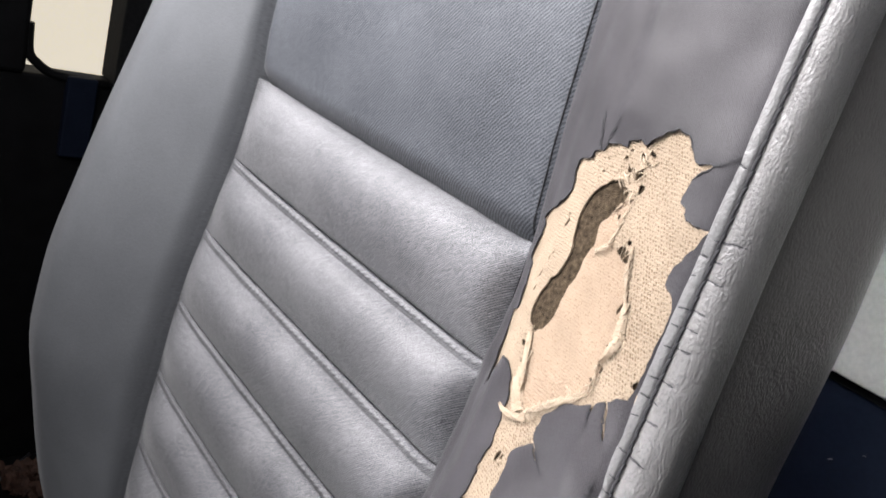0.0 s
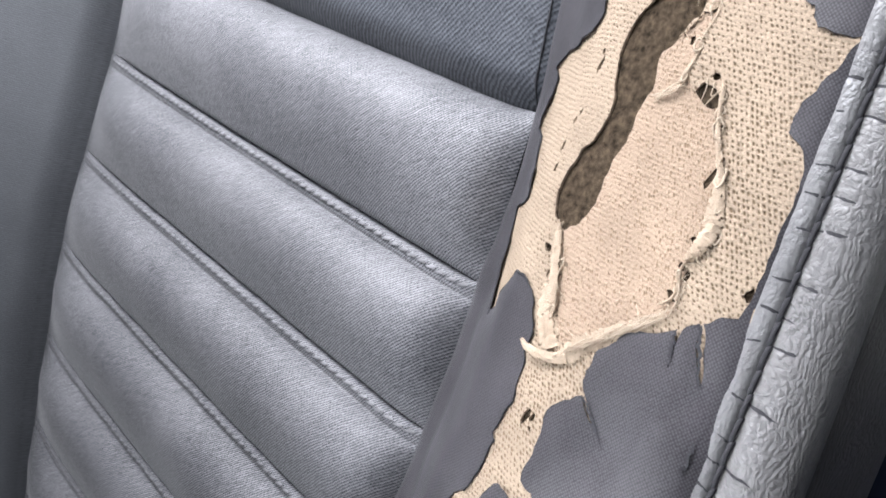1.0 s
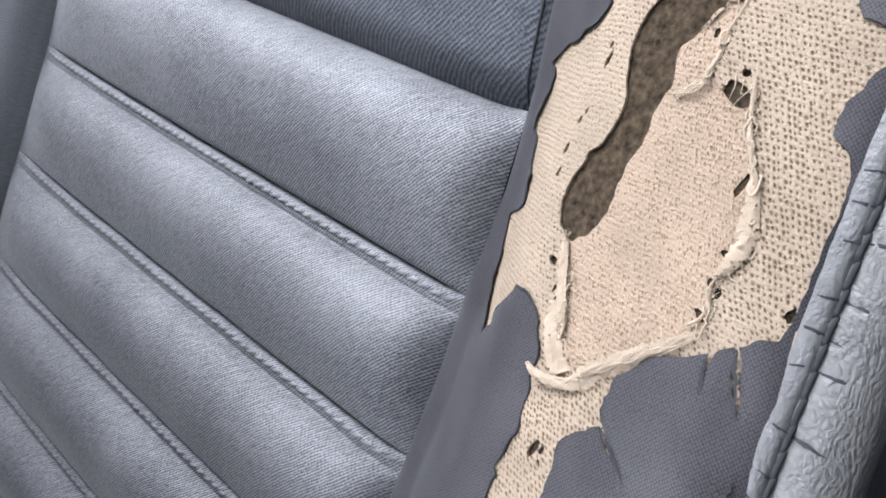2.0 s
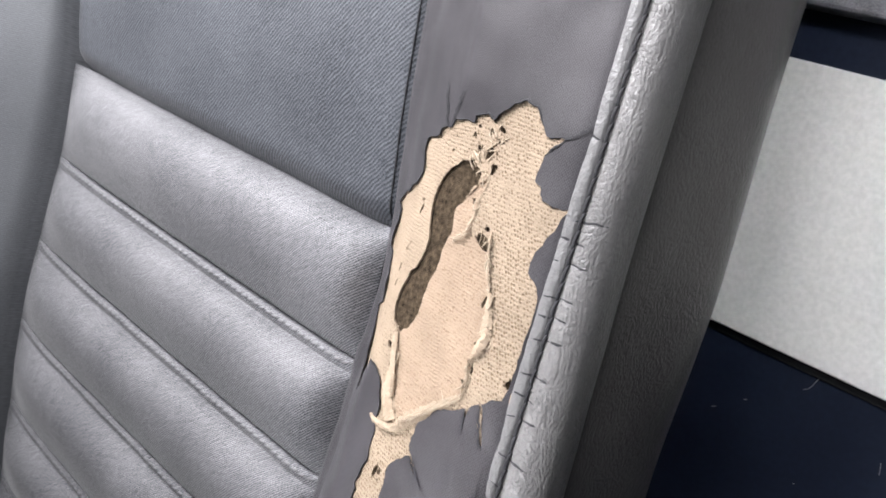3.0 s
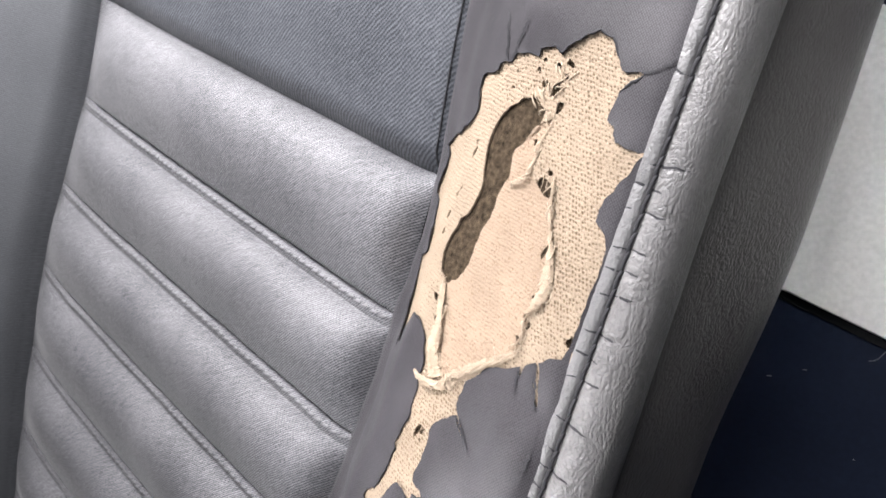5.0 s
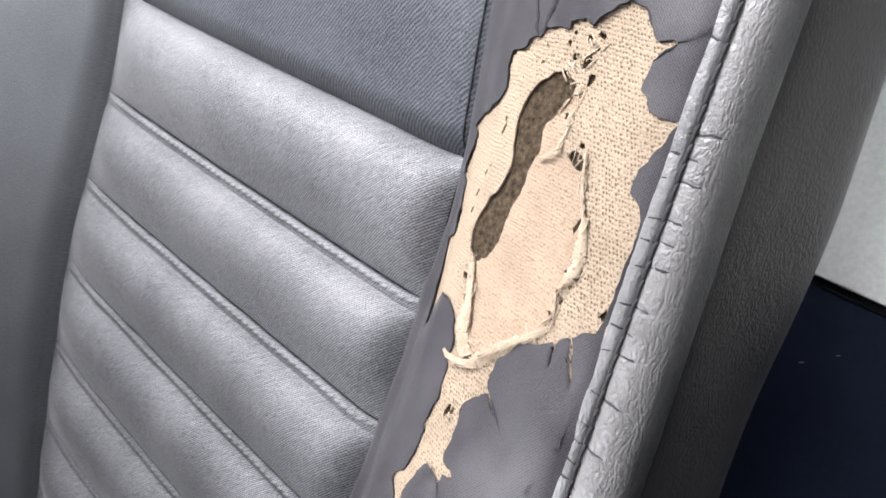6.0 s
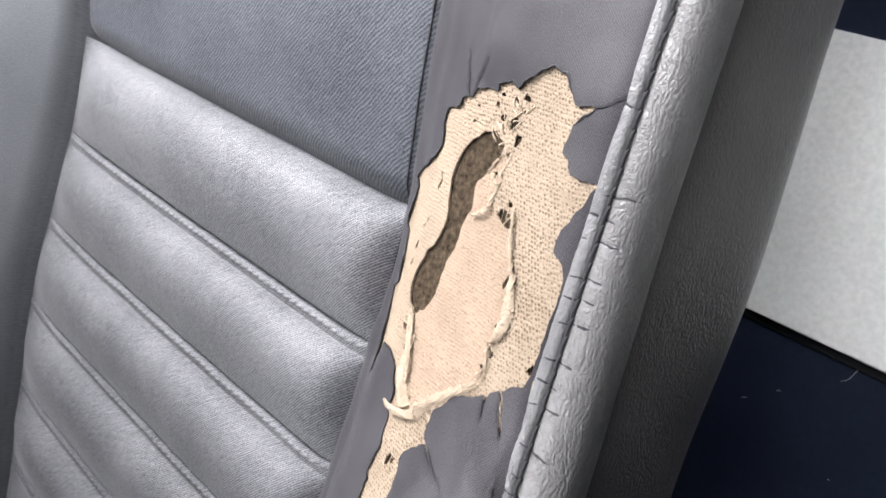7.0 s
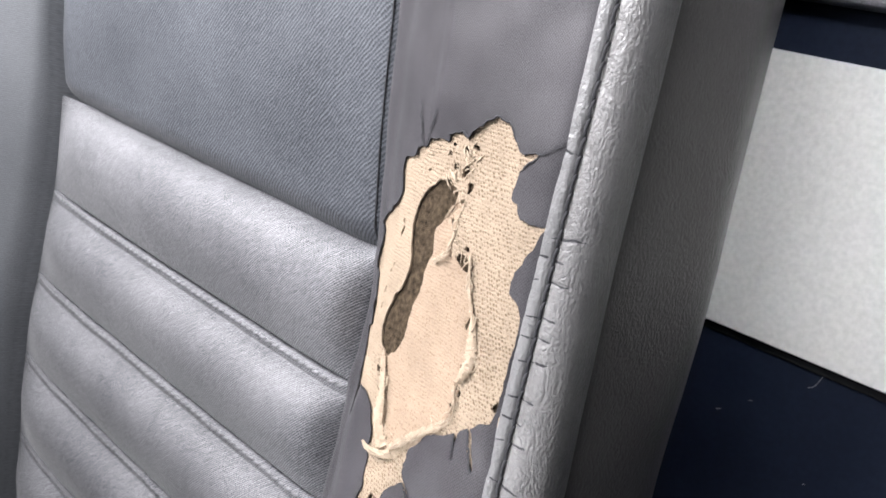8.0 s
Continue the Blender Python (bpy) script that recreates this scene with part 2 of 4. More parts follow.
# The flank's copy of the leather, darkened so its colour holds the shade.
M_SIDE = leather("shaded_leather", (0.058, 0.055, 0.053), (0.088, 0.084, 0.081), 0.42, 900, 0.9)
M_WELT = leather("rubbed_leather", (0.135, 0.135, 0.135), (0.205, 0.205, 0.203), 0.40, 900, 0.9)
M_KNIT = knit("beige_knit", (0.425, 0.336, 0.246), (0.18, 0.13, 0.084), 0.00145, 0.00135, 0.225, 0.0006)
M_SCRIM = knit("beige_scrim", (0.455, 0.344, 0.25), (0.285, 0.205, 0.138), 0.0008, 0.0012, 0.15, 0.0006, 0.5, 2.6)
M_YARN = plain("beige_yarn", (0.36, 0.283, 0.205), (0.50, 0.405, 0.305), 0.95, 160, 0.0009, 0.05)
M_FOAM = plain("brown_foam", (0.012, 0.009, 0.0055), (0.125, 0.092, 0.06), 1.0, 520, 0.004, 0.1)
M_STRAND = plain("pale_thread", (0.42, 0.345, 0.26), (0.54, 0.45, 0.345), 0.95, 300, 0.0002, 0.05)
M_DARK = plain("dark_thread_slit_shade", (0.016, 0.016, 0.018), (0.045, 0.045, 0.05), 0.8, 200, 0.0003)
M_THREAD = plain("grey_thread", (0.2, 0.2, 0.207), (0.34, 0.34, 0.35), 0.7, 300, 0.0003)
M_SHELL = plain("black_plastic", (0.005, 0.005, 0.0055), (0.010, 0.010, 0.011), 0.6, 30, 0.0003, 0.12)
M_BOARD = plain("pale_fibre_board", (0.70, 0.705, 0.675), (0.86, 0.86, 0.83), 0.95, 420, 0.0005, 0.1)
M_NAVY = plain("navy_paint", (0.0053, 0.0087, 0.0195), (0.0092, 0.0145, 0.030), 0.7, 18, 0.0001, 0.15)
M_CREAM = plain("cream_plaster", (0.62, 0.56, 0.44), (0.74, 0.68, 0.56), 0.9, 3, 0.002, 0.2)
M_BACKDROP = plain("glowing_cream_distance", (0.62, 0.56, 0.44), (0.74, 0.68, 0.56), 0.9, 3, 0.002, 0.2)
# The backdrop glows by emission to look daylit; it is no lamp.
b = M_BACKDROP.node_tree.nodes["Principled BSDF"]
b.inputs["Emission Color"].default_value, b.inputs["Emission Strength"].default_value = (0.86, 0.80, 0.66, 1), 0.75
M_BELT = plain("black_webbing", (0.008, 0.008, 0.009), (0.016, 0.016, 0.017), 0.9, 200, 0.0005, 0.2)
M_ALLOY = plain("scratched_grey_metal", (0.10, 0.10, 0.11), (0.32, 0.32, 0.34), 0.38, 60, 0.0006, 0.6)
M_LEAF = plain("dry_leaf", (0.014, 0.006, 0.004), (0.16, 0.085, 0.06), 0.7, 70, 0.001, 0.4)

# ---- mesh helpers ----


def part(name, bm, mat, parent=None, label="", smooth=True):
    me = bpy.data.meshes.new(name)
    bm.to_mesh(me)
    bm.free()
    me.materials.append(mat)
    if smooth:
        for p in me.polygons:
            p.use_smooth = True
    ob = new(name, me)
    if parent:
        ob.parent = parent
    if label:
        ob["label"] = label
    return ob


def sheet(f, us, vs, uv=None):
    """A grid of faces through f(u, v); uv gives each corner's place in metres."""
    bm = bmesh.new()
    layer = bm.loops.layers.uv.new("metres")
    grid = [[bm.verts.new(f(u, v)) for v in vs] for u in us]
    at = {grid[i][j]: (uv(us[i], vs[j]) if uv else (us[i], vs[j])) for i in range(len(us)) for j in range(len(vs))}
    for i in range(len(us) - 1):
        for j in range(len(vs) - 1):
            face = bm.faces.new((grid[i][j], grid[i + 1][j], grid[i + 1][j + 1], grid[i][j + 1]))
            for loop in face.loops:
                loop[layer].uv = at[loop.vert]
    return bm


def steps(a, b, n):
    return [a + (b - a) * k / n for k in range(n + 1)]


def tube(points, radius, sides=6):
    """A closed tube through the points; radius is a number or a function of 0 to 1."""
    bm = bmesh.new()
    layer = bm.loops.layers.uv.new("metres")
    rings = []
    for k, p in enumerate(points):
        p = Vector(p)
        d = (Vector(points[min(k + 1, len(points) - 1)]) - Vector(points[max(k - 1, 0)])).normalized()
        side = d.orthogonal().normalized() if k == 0 else (side - d * side.dot(d)).normalized()
        other = d.cross(side)
        r = radius(k / (len(points) - 1)) if callable(radius) else radius
        rings.append([bm.verts.new(p + (side * math.cos(a) + other * math.sin(a)) * r) for a in (math.tau * i / sides for i in range(sides))])
    for a, b in zip(rings, rings[1:]):
        for i in range(sides):
            bm.faces.new((a[i], a[(i + 1) % sides], b[(i + 1) % sides], b[i]))
    bm.faces.new(rings[0][::-1])
    bm.faces.new(rings[-1])
    return bm


def box(lo, hi, bevel=0.0):
    bm = bmesh.new()
    bmesh.ops.create_cube(bm, size=1, matrix=Matrix.LocRotScale([(a + b) / 2 for a, b in zip(lo, hi)], None, [b - a for a, b in zip(lo, hi)]))
    if bevel:
        bmesh.ops.bevel(bm, geom=bm.edges[:], offset=bevel, segments=2, affect="EDGES", profile=0.5)
    return bm


def smooth_line(points, n=6):
    """A Catmull-Rom line through the points."""
    ps = [Vector(p) for p in points]
    ps = [ps[0] * 2 - ps[1], *ps, ps[-1] * 2 - ps[-2]]
    out = []
    for a, b, c, d in zip(ps, ps[1:], ps[2:], ps[3:]):
        for k in range(n):
            t = k / n
            out.append(0.5 * (2 * b + (c - a) * t + (2 * a - 5 * b + 4 * c - d) * t * t + (3 * b - a - 3 * c + d) * t ** 3))
    return [*out, ps[-2]]


def ramp(v, pts):
    """Smooth interpolation between (place, value) pairs."""
    if v <= pts[0][0]:
        return pts[0][1]
    for k in range(len(pts) - 1):
        (a, p), (b, q) = pts[k], pts[k + 1]
        if v <= b:
            t, h = (v - a) / (b - a), b - a
            sl = (q - p) / h
            l = (p - pts[k - 1][1]) / (a - pts[k - 1][0]) if k else sl
            r = (pts[k + 2][1] - q) / (pts[k + 2][0] - b) if k + 2 < len(pts) else sl
            m0 = 2 * l * sl / (l + sl) if l * sl > 0 else 0
            m1 = 2 * r * sl / (r + sl) if r * sl > 0 else 0
            return p * (1 + 2 * t) * (1 - t) ** 2 + q * t * t * (3 - 2 * t) + h * (m0 * t * (1 - t) ** 2 + m1 * t * t * (t - 1))
    return pts[-1][1]


# ---- the seat's frame: x across, y up the backrest, z out of its face ----
RECLINE = radians(12)
SEAT = Matrix(((1, 0, 0, 0), (0, math.sin(RECLINE), -math.cos(RECLINE), 0), (0, math.cos(RECLINE), math.sin(RECLINE), 0.70), (0, 0, 0, 1)))
SEAT_LOW, SEAT_TOP = -0.43, 0.34

car_seat = new("car_seat")
car_seat.matrix_world = SEAT
tagged(car_seat, "worn grey cloth and leather car seat with torn side bolster", "car seat")


def insert_n(s):
    return ramp(s, ((-.43, -.052), (-.34, -.036), (-.18, -.012), (-.09, -.002), (0, 0), (.058, .006), (.11, .015), (.18, .024), (.34, .034)))


def seam_r(s):
    return ramp(s, ((-.34, .138), (-.058, .1434), (0, .140), (.058, .136), (.11, .130), (.18, .122), (.34, .106)))


def seam_l(s):
    return ramp(s, ((-.34, -.1455), (-.18, -.1462), (-.115, -.1462), (0, -.1468), (.057, -.148), (.10, -.152), (.34, -.156)))


def pipe_r(s):
    return ramp(s, ((-.34, .246), (-.05, .2463), (.0, .2405), (.17, .2212), (.34, .203)))


def crest_r(s):
    return ramp(s, ((-.43, -.03), (-.38, -.01), (-.26, .030), (-.19, .042), (-.10, .0445), (.03, .0415), (.17, .038), (.34, .036)))


SHAPE = ((0, 0), (.08, .09), (.13, .20), (.18, .36), (.25, .56), (.33, .72), (.42, .78), (.60, .88), (.80, .97), (.92, 1.0), (1.0, .98))


LEAN = Vector((.3, .2, 1))


def puff(w, s):
    """The padding is slack beside the upper seam and stands fuller low down."""
    slack = math.exp(-((w - .30) / .16) ** 2) * ramp(s, ((.02, 0), (.05, .5), (.08, 1), (.14, .6), (.2, 0)))
    full = math.exp(-((w - .58) / .2) ** 2) * ramp(s, ((-.16, 0), (-.07, .8), (-.02, 1), (.0, .8), (.03, 0)))
    return (-.0035 * slack + .0038 * full) * min(1, w / .12, (1 - w) / .12) if 0 < w < 1 else 0.0


def bolster(w, s, off=0.0):
    """A point of the torn bolster's front: w runs from the insert's seam (0) to the topstitched welt (1)."""
    def at(w, s):
        n0 = insert_n(s)
        return Vector((seam_r(s) + (pipe_r(s) - seam_r(s)) * w, s, n0 + (crest_r(s) - n0) * ramp(w, SHAPE))) + LEAN * puff(w, s)
    p = at(w, s)
    if not off:
        return p
    n = (at(w + .01, s) - at(w - .01, s)).cross(at(w, s + .002) - at(w, s - .002)).normalized()
    return p + n * off


# ---- insert: upper panel and quilted pads ----
RIBS = [.0598, 0.0, -.058, -.116, -.178, -.240, -.302, -.364, -.428]


def across(w, s):
    return seam_l(s) + (seam_r(s) - seam_l(s)) * w


def edge_round(w, depth):
    e = min(w, 1 - w) * 0.28
    return -depth * math.exp(-e / 0.005)


def upper_point(w, s):
    d = s - RIBS[0] + .002
    tuck = 0.0015 * math.exp(-d / 0.02) + 0.012 * max(0.0, 1 - d / 0.014) ** 2
    return Vector((across(w, s), s, insert_n(s) - 0.001 - tuck + edge_round(w, 0.004) + 0.0012 * noise.noise(Vector((w * 5, s * 20, 3)))))


UPPER_S = [RIBS[0] - .002 + (SEAT_TOP - RIBS[0]) * (k / 56) ** 2 for k in range(57)]
WS = [0.5 - 0.5 * math.cos(math.pi * k / 60) for k in range(61)]
part("upper_panel", sheet(upper_point, WS, UPPER_S, lambda w, s: (across(w, s), s)), M_TWILL, car_seat, "plain grey twill upper panel of the insert")


def pad_profile(top, bottom, first):
    """Distance down the pad and its height, from the stitched band at the top to the tuck at the bottom."""
    h = top - bottom
    if first:
        rows, begin = [(-.001, -.0135), (.0004, -.0095), (.0014, -.0066), (.0028, -.0040)], .0028
    else:
        rows, begin = [(0, -.0030), (.0005, -.0006), (.0013, .0018), (.0027, .0019), (.0036, .0012), (.0045, .0008), (.0052, .0008), (.0060, .0004), (.0066, -.0003)], .0066
    lift = rows[-1][1]
    for k in range(1, 36):
        t = (k / 36) ** 1.3
        d = begin + (h - begin) * t
        if d < h - .0012:
            rows.append((d, lift * (1 - t) ** 6 + (.0108 if first else .0130) * math.sin(math.pi * t ** (.84 if first else .67)) ** (.85 if first else .95)))
    return rows + [(h - .0008, -.0006), (h, -.0034)]


def pad_surface(w, d, top, rows, k):
    s = top - d
    sag = 0.0008 * math.sin(math.pi * w)
    fall = (1 - math.exp(-((w * .28 + .001) / .023) ** 1.2)) * (1 - math.exp(-(((1 - w) * .28 + .001) / .0075) ** 1.3))
    pucker = 0.0004 * noise.noise(Vector((w * 60, d * 120, k * 7.0))) + .0006 * noise.noise(Vector((w * 9, d * 30, k * 3.0)))
    return Vector((across(w, s), s - sag, insert_n(s) - .0035 + (ramp(d, rows) + .0035) * fall + pucker * fall))


for k, (top, bottom) in enumerate(zip(RIBS, RIBS[1:])):
    rows = pad_profile(top, bottom, k == 0)
    ds = sorted({round(d, 5) for d, _ in rows} | {round(x, 5) for x in steps(0, top - bottom, 12)})
    pad = part("quilted_pad", sheet(lambda w, d: pad_surface(w, d, top, rows, k), WS, ds[::-1], lambda w, d: (across(w, top - d), top - d)), M_PAD, car_seat, "padded grey twill rib")
    if k == 0:
        continue
    bm = bmesh.new()
    for i in range(58):
        w = .012 + i * (.976 / 58)
        lean = .0003 * noise.noise(Vector((i * .9, k, 2)))
        a, b = pad_surface(w, .0031 + lean, top, rows, k), pad_surface(w + .0152, .0021 + lean, top, rows, k)
        up, side = Vector((0, 0, .0011)), Vector((0, .0008, 0))
        a, b = a - up * .15, b - up * .15
        ring = [bm.verts.new(p) for p in (a - side, (a + b) / 2 - side + up * .3, b - side, b + side, (a + b) / 2 + side + up * .3, a + side)]
        ridge = [bm.verts.new(p) for p in (a, (a + b) / 2 + up, b)]
        for quad in ((0, 1, 7, 6), (1, 2, 8, 7), (3, 4, 7, 8), (4, 5, 6, 7)):
            bm.faces.new([(ring + ridge)[q] for q in quad])
    tagged(part("rib_stitching", bm, M_THREAD, pad, "row of small slanted grey stitches"), "", "", "", "stuff")

seam_line = [upper_point(.989, s) + Vector((0, 0, .0003)) for s in steps(RIBS[0] - .001, SEAT_TOP, 120)]
part("seam", tube(seam_line, lambda t: .0004 + .00018 * math.sin(t * 940), 6), M_DARK, car_seat, "dark sewn seam between insert and bolster")

# ---- wing on the far side ----


def crest_l(s):
    return ramp(s, ((-.43, -.045), (-.38, -.02), (-.34, .0), (-.26, .032), (-.19, .056), (-.11, .064), (-.02, .062), (.08, .056), (.20, .048), (.34, .042)))


WING = ((0, 0, 0), (.03, .20, 0), (.10, .34, 0), (.28, .60, 0), (.48, .83, 0), (.65, .98, 0), (.80, 1.0, 0), (.98, .96, 0), (1.18, .86, 0), (1.32, .66, 0), (1.40, .38, 0), (1.44, 0, 0), (1.42, -.8, 0), (1.36, -1.6, 0))
WING_LINE = smooth_line(WING, 5)


def wing_wide(s):
    return ramp(s, ((-.2, .0955), (-.1, .0925), (-.05, .0915), (.0, .0905), (.07, .0868), (.10, .0848), (.16, .081), (.34, .074)))


def wing_point(k, s):
    p = WING_LINE[int(k)]
    n0, c = insert_n(s), crest_l(s)
    return Vector((seam_l(s) - wing_wide(s) * p.x, s, n0 - .014 * (p.x < .01) + ((c - n0) if p.y > 0 else .06) * p.y + .0008 * noise.noise(Vector((p.x * 3, s * 14, 9)))))


part("wing", sheet(wing_point, [float(k) for k in range(len(WING_LINE))][::-1], steps(SEAT_LOW, SEAT_TOP, 60), lambda k, s: (WING_LINE[int(k)].x * .1 + abs(WING_LINE[int(k)].y) * .05, s)), M_WING, car_seat, "smooth grey side wing")

# ---- torn bolster ----
TEAR_TOP = [(.272, 105), (.352, 108), (.356, 110.2), (.402, 111.8), (.422, 114.5), (.469, 116), (.522, 116), (.521, 118.4), (.573, 120.5), (.607, 119), (.642, 122.7), (.682, 126.4),
            (.725, 128.7), (.771, 127.9), (.796, 124.6), (.834, 119.9), (.872, 120.6), (.905, 121.0), (.875, 117.7)]
TEAR_RIGHT = [(.845, 114), (.836, 105.5), (.865, 104.6), (.888, 100.3), (.939, 100.2), (.984, 101.3), (.964, 95), (.934, 87.6), (.908, 81), (.911, 77.7), (.944, 76), (.968, 72), (.972, 66),
              (.968, 57), (.966, 46), (.964, 41)]
TEAR_BOTTOM = [(.955, 37), (.911, 34.6), (.889, 32.5), (.912, 27), (.932, 20), (.893, 26.4), (.880, 32), (.85, 29), (.846, 22), (.832, 28), (.748, 23.1), (.709, 20.2), (.688, 16.3), (.662, 13),
               (.654, 7.7), (.655, 5), (.672, 2.4), (.752, -4.4), (.664, 1.6), (.648, .4), (.625, -1.9), (.585, -7.2), (.589, -12), (.59, -17), (.582, -24), (.585, -26.8), (.626, -27.3), (.642, -28.9),
               (.595, -31), (.59, -33.7), (.603, -40.3), (.62, -47.6), (.588, -35.6), (.543, -32.7), (.518, -32.6), (.489, -37.3), (.472, -41.7), (.452, -47.5), (.451, -51), (.442, -61)]
TEAR_LEFT = [(.406, -52), (.372, -48.5), (.38, -46), (.42, -41.5), (.432, -36.6), (.445, -29.3), (.455, -24.4), (.438, -23.2), (.452, -18), (.464, -13), (.455, -7.2), (.453, -.9), (.44, 1.6),
             (.446, 5.2), (.441, 9), (.413, 14), (.362, 18), (.306, 18.5), (.262, 12.5), (.225, 7), (.24, 4), (.205, -.5), (.155, 6), (.122, 12.6), (.102, 22.6), (.085, 31.5), (.155, 36.5),
             (.152, 45), (.12, 47.6), (.108, 55), (.083, 57), (.10, 63.7), (.115, 73), (.09, 76), (.187, 82.5), (.26, 88), (.288, 93.6), (.263, 100)]
FOAM_GAP = [(.412, 35.2), (.36, 38.2), (.341, 43.5), (.349, 50), (.370, 57), (.408, 62.3), (.425, 67), (.426, 73), (.406, 79), (.396, 83), (.399, 88), (.411, 93), (.446, 98.3), (.498, 102.4),
            (.552, 104.2), (.60, 101.4), (.602, 96.5), (.565, 91.5), (.525, 86.5), (.53, 81), (.535, 77), (.515, 71), (.516, 66), (.50, 60), (.49, 54), (.488, 49.4), (.472, 42), (.447, 38)]
SCRIM_GAP = [(.412, 35.2), (.438, 29.8), (.466, 23), (.484, 18.5), (.49, 14), (.53, 9.5), (.585, 11), (.665, 18), (.74, 24.8), (.804, 30.5), (.806, 34.5), (.802, 40.5), (.793, 41.4), (.812, 47), (.822, 53.9),
             (.803, 62.5), (.772, 67), (.755, 72.5), (.737, 77), (.715, 80), (.67, 79.2), (.636, 81.5), (.628, 87), (.64, 94), (.65, 100), (.61, 98), (.55, 90), (.50, 84), (.48, 70), (.46, 50)]
WIDE = 0.115


def ragged(points, rough, seed, depth=2):
    """The outline in metres on the flattened bolster, broken up by midpoint shifts."""
    rng = random.Random(seed)
    ps = [Vector((w * WIDE, s / 1000)) for w, s in points]
    for _ in range(depth):
        out = []
        for a, b in zip(ps, ps[1:] + ps[:1]):
            d = b - a
            out += [a, (a + b) / 2 + Vector((-d.y, d.x)) * rng.uniform(-rough, rough)]
        ps = out
    return ps


def ellipse(w, s, a, b, turn, seed):
    rng = random.Random(seed)
    out = []
    for k in range(10):
        t = math.tau * k / 10
        r = rng.uniform(.75, 1.2)
        p = Vector((math.cos(t) * a * r, math.sin(t) * b * r))
        out.append(Vector((w * WIDE, s / 1000)) + Matrix.Rotation(turn, 2) @ p)
    return out


def inside(ps, poly):
    x, y = ps[:, 0], ps[:, 1]
    res = np.zeros(len(ps), bool)
    for a, b in zip(poly, poly[1:] + poly[:1]):
        hit = (a.y > y) != (b.y > y)
        res ^= hit & (x < (b.x - a.x) * (y - a.y) / ((b.y - a.y) or 1e-12) + a.x)
    return res


def away(ps, poly):
    """Distance of each point from the outline."""
    best = np.full(len(ps), 9.0)
    for a, b in zip(poly, poly[1:] + poly[:1]):
        d = np.array(b - a)
        q = ps - np.array(a)
        t = np.clip(q @ d / max(d @ d, 1e-12), 0, 1)
        best = np.minimum(best, np.hypot(*(q - t[:, None] * d).T))
    return best


def cut_sheet(lo, hi, step, loops, keep, offset):
    """A sheet over the flattened bolster, cut along the loops; keep picks its triangles, offset lifts its points off the padding."""
    from mathutils import geometry
    pts, edges = [], []
    for loop in loops:
        n = len(pts)
        pts += [Vector(p) for p in loop]
        edges += [(n + k, n + (k + 1) % len(loop)) for k in range(len(loop))]
    rng = random.Random(5)
    nx, ny = round((hi[0] - lo[0]) / step), round((hi[1] - lo[1]) / step)
    grid = [Vector((lo[0] + (hi[0] - lo[0]) * i / nx, lo[1] + (hi[1] - lo[1]) * j / ny)) + (Vector((rng.uniform(-.2, .2), rng.uniform(-.2, .2))) * step if 0 < i < nx and 0 < j < ny else Vector((0, 0)))
            for i in range(nx + 1) for j in range(ny + 1)]
    verts, _, tris, *_ = geometry.delaunay_2d_cdt(pts + grid, edges, [], 0, 1e-6)
    flat = np.array([tuple(v) for v in verts])
    mid = flat[np.array(tris)].mean(axis=1)
    good = keep(mid)
    lift = offset(flat)
    bm = bmesh.new()
    layer = bm.loops.layers.uv.new("metres")
    made = {}
    for tri, ok in zip(tris, good):
        if not ok:
            continue
        for i in tri:
            if i not in made:
                made[i] = bm.verts.new(bolster(flat[i][0] / WIDE, flat[i][1], float(lift[i])))
        face = bm.faces.new([made[i] for i in tri])
        for loop, i in zip(face.loops, tri):
            loop[layer].uv = flat[i]
    bmesh.ops.recalc_face_normals(bm, faces=bm.faces[:])
    return bm


def wobble(ps, scale, seed):
    return np.array([noise.noise(Vector((p[0] * scale, p[1] * scale, seed))) for p in ps])


def thicken(ob, depth):
    mod = ob.modifiers.new("thickness", "SOLIDIFY")
    mod.thickness, mod.offset = depth, -1
    sharp = ob.modifiers.new("crisp rim", "EDGE_SPLIT")
    sharp.split_angle = radians(50)
    return ob


TEAR = ragged(TEAR_TOP + TEAR_RIGHT + TEAR_BOTTOM + TEAR_LEFT, .11, 11, 2)
GAP = ragged(FOAM_GAP, .12, 12, 2)
SCRIM = ragged(SCRIM_GAP, .12, 13, 2)
HOLES = [(.692, 79.9, .0040, .0026), (.698, 84.4, .0013, .0010), (.784, 41.5, .0011, .0011), (.806, 40.0, .0012, .0016), (.794, 48.2, .0018, .0009), (.785, 34.3, .0018, .0009), (.756, 74.3, .0007, .0012),
         (.784, 66.4, .0008, .0011), (.772, 62.7, .0010, .0034), (.958, 42.6, .0012, .0018), (.384, 29.0, .0015, .0012), (.418, 23.6, .0005, .0019), (.433, 21.1, .0008, .0011), (.521, -12.9, .0013, .0027),
         (.544, -11.8, .0008, .0014), (.547, -14.6, .0007, .0006)]
LADDERS = [(.618, 108.0, .0019, .0026), (.646, 116.6, .0017, .0010), (.603, 115.0, .0013, .0013), (.530, 112.1, .0009, .0010), (.543, 115.4, .0009, .0007), (.435, 104.4, .0009, .0006), (.44, 109.5, .0008, .0006),
           (.566, 108.6, .0012, .0015), (.640, 112.8, .0011, .0009), (.650, 103.2, .0016, .0024), (.338, 80, .0007, .0028), (.333, 83.5, .0006, .0010), (.318, 66.5, .0005, .0014), (.302, 63.7, .0007, .0013), (.288, 56.0, .0008, .0019), (.290, 49.5, .0009, .0016), (.60, 91, .0009, .0012)]
SPOTS = HOLES + LADDERS
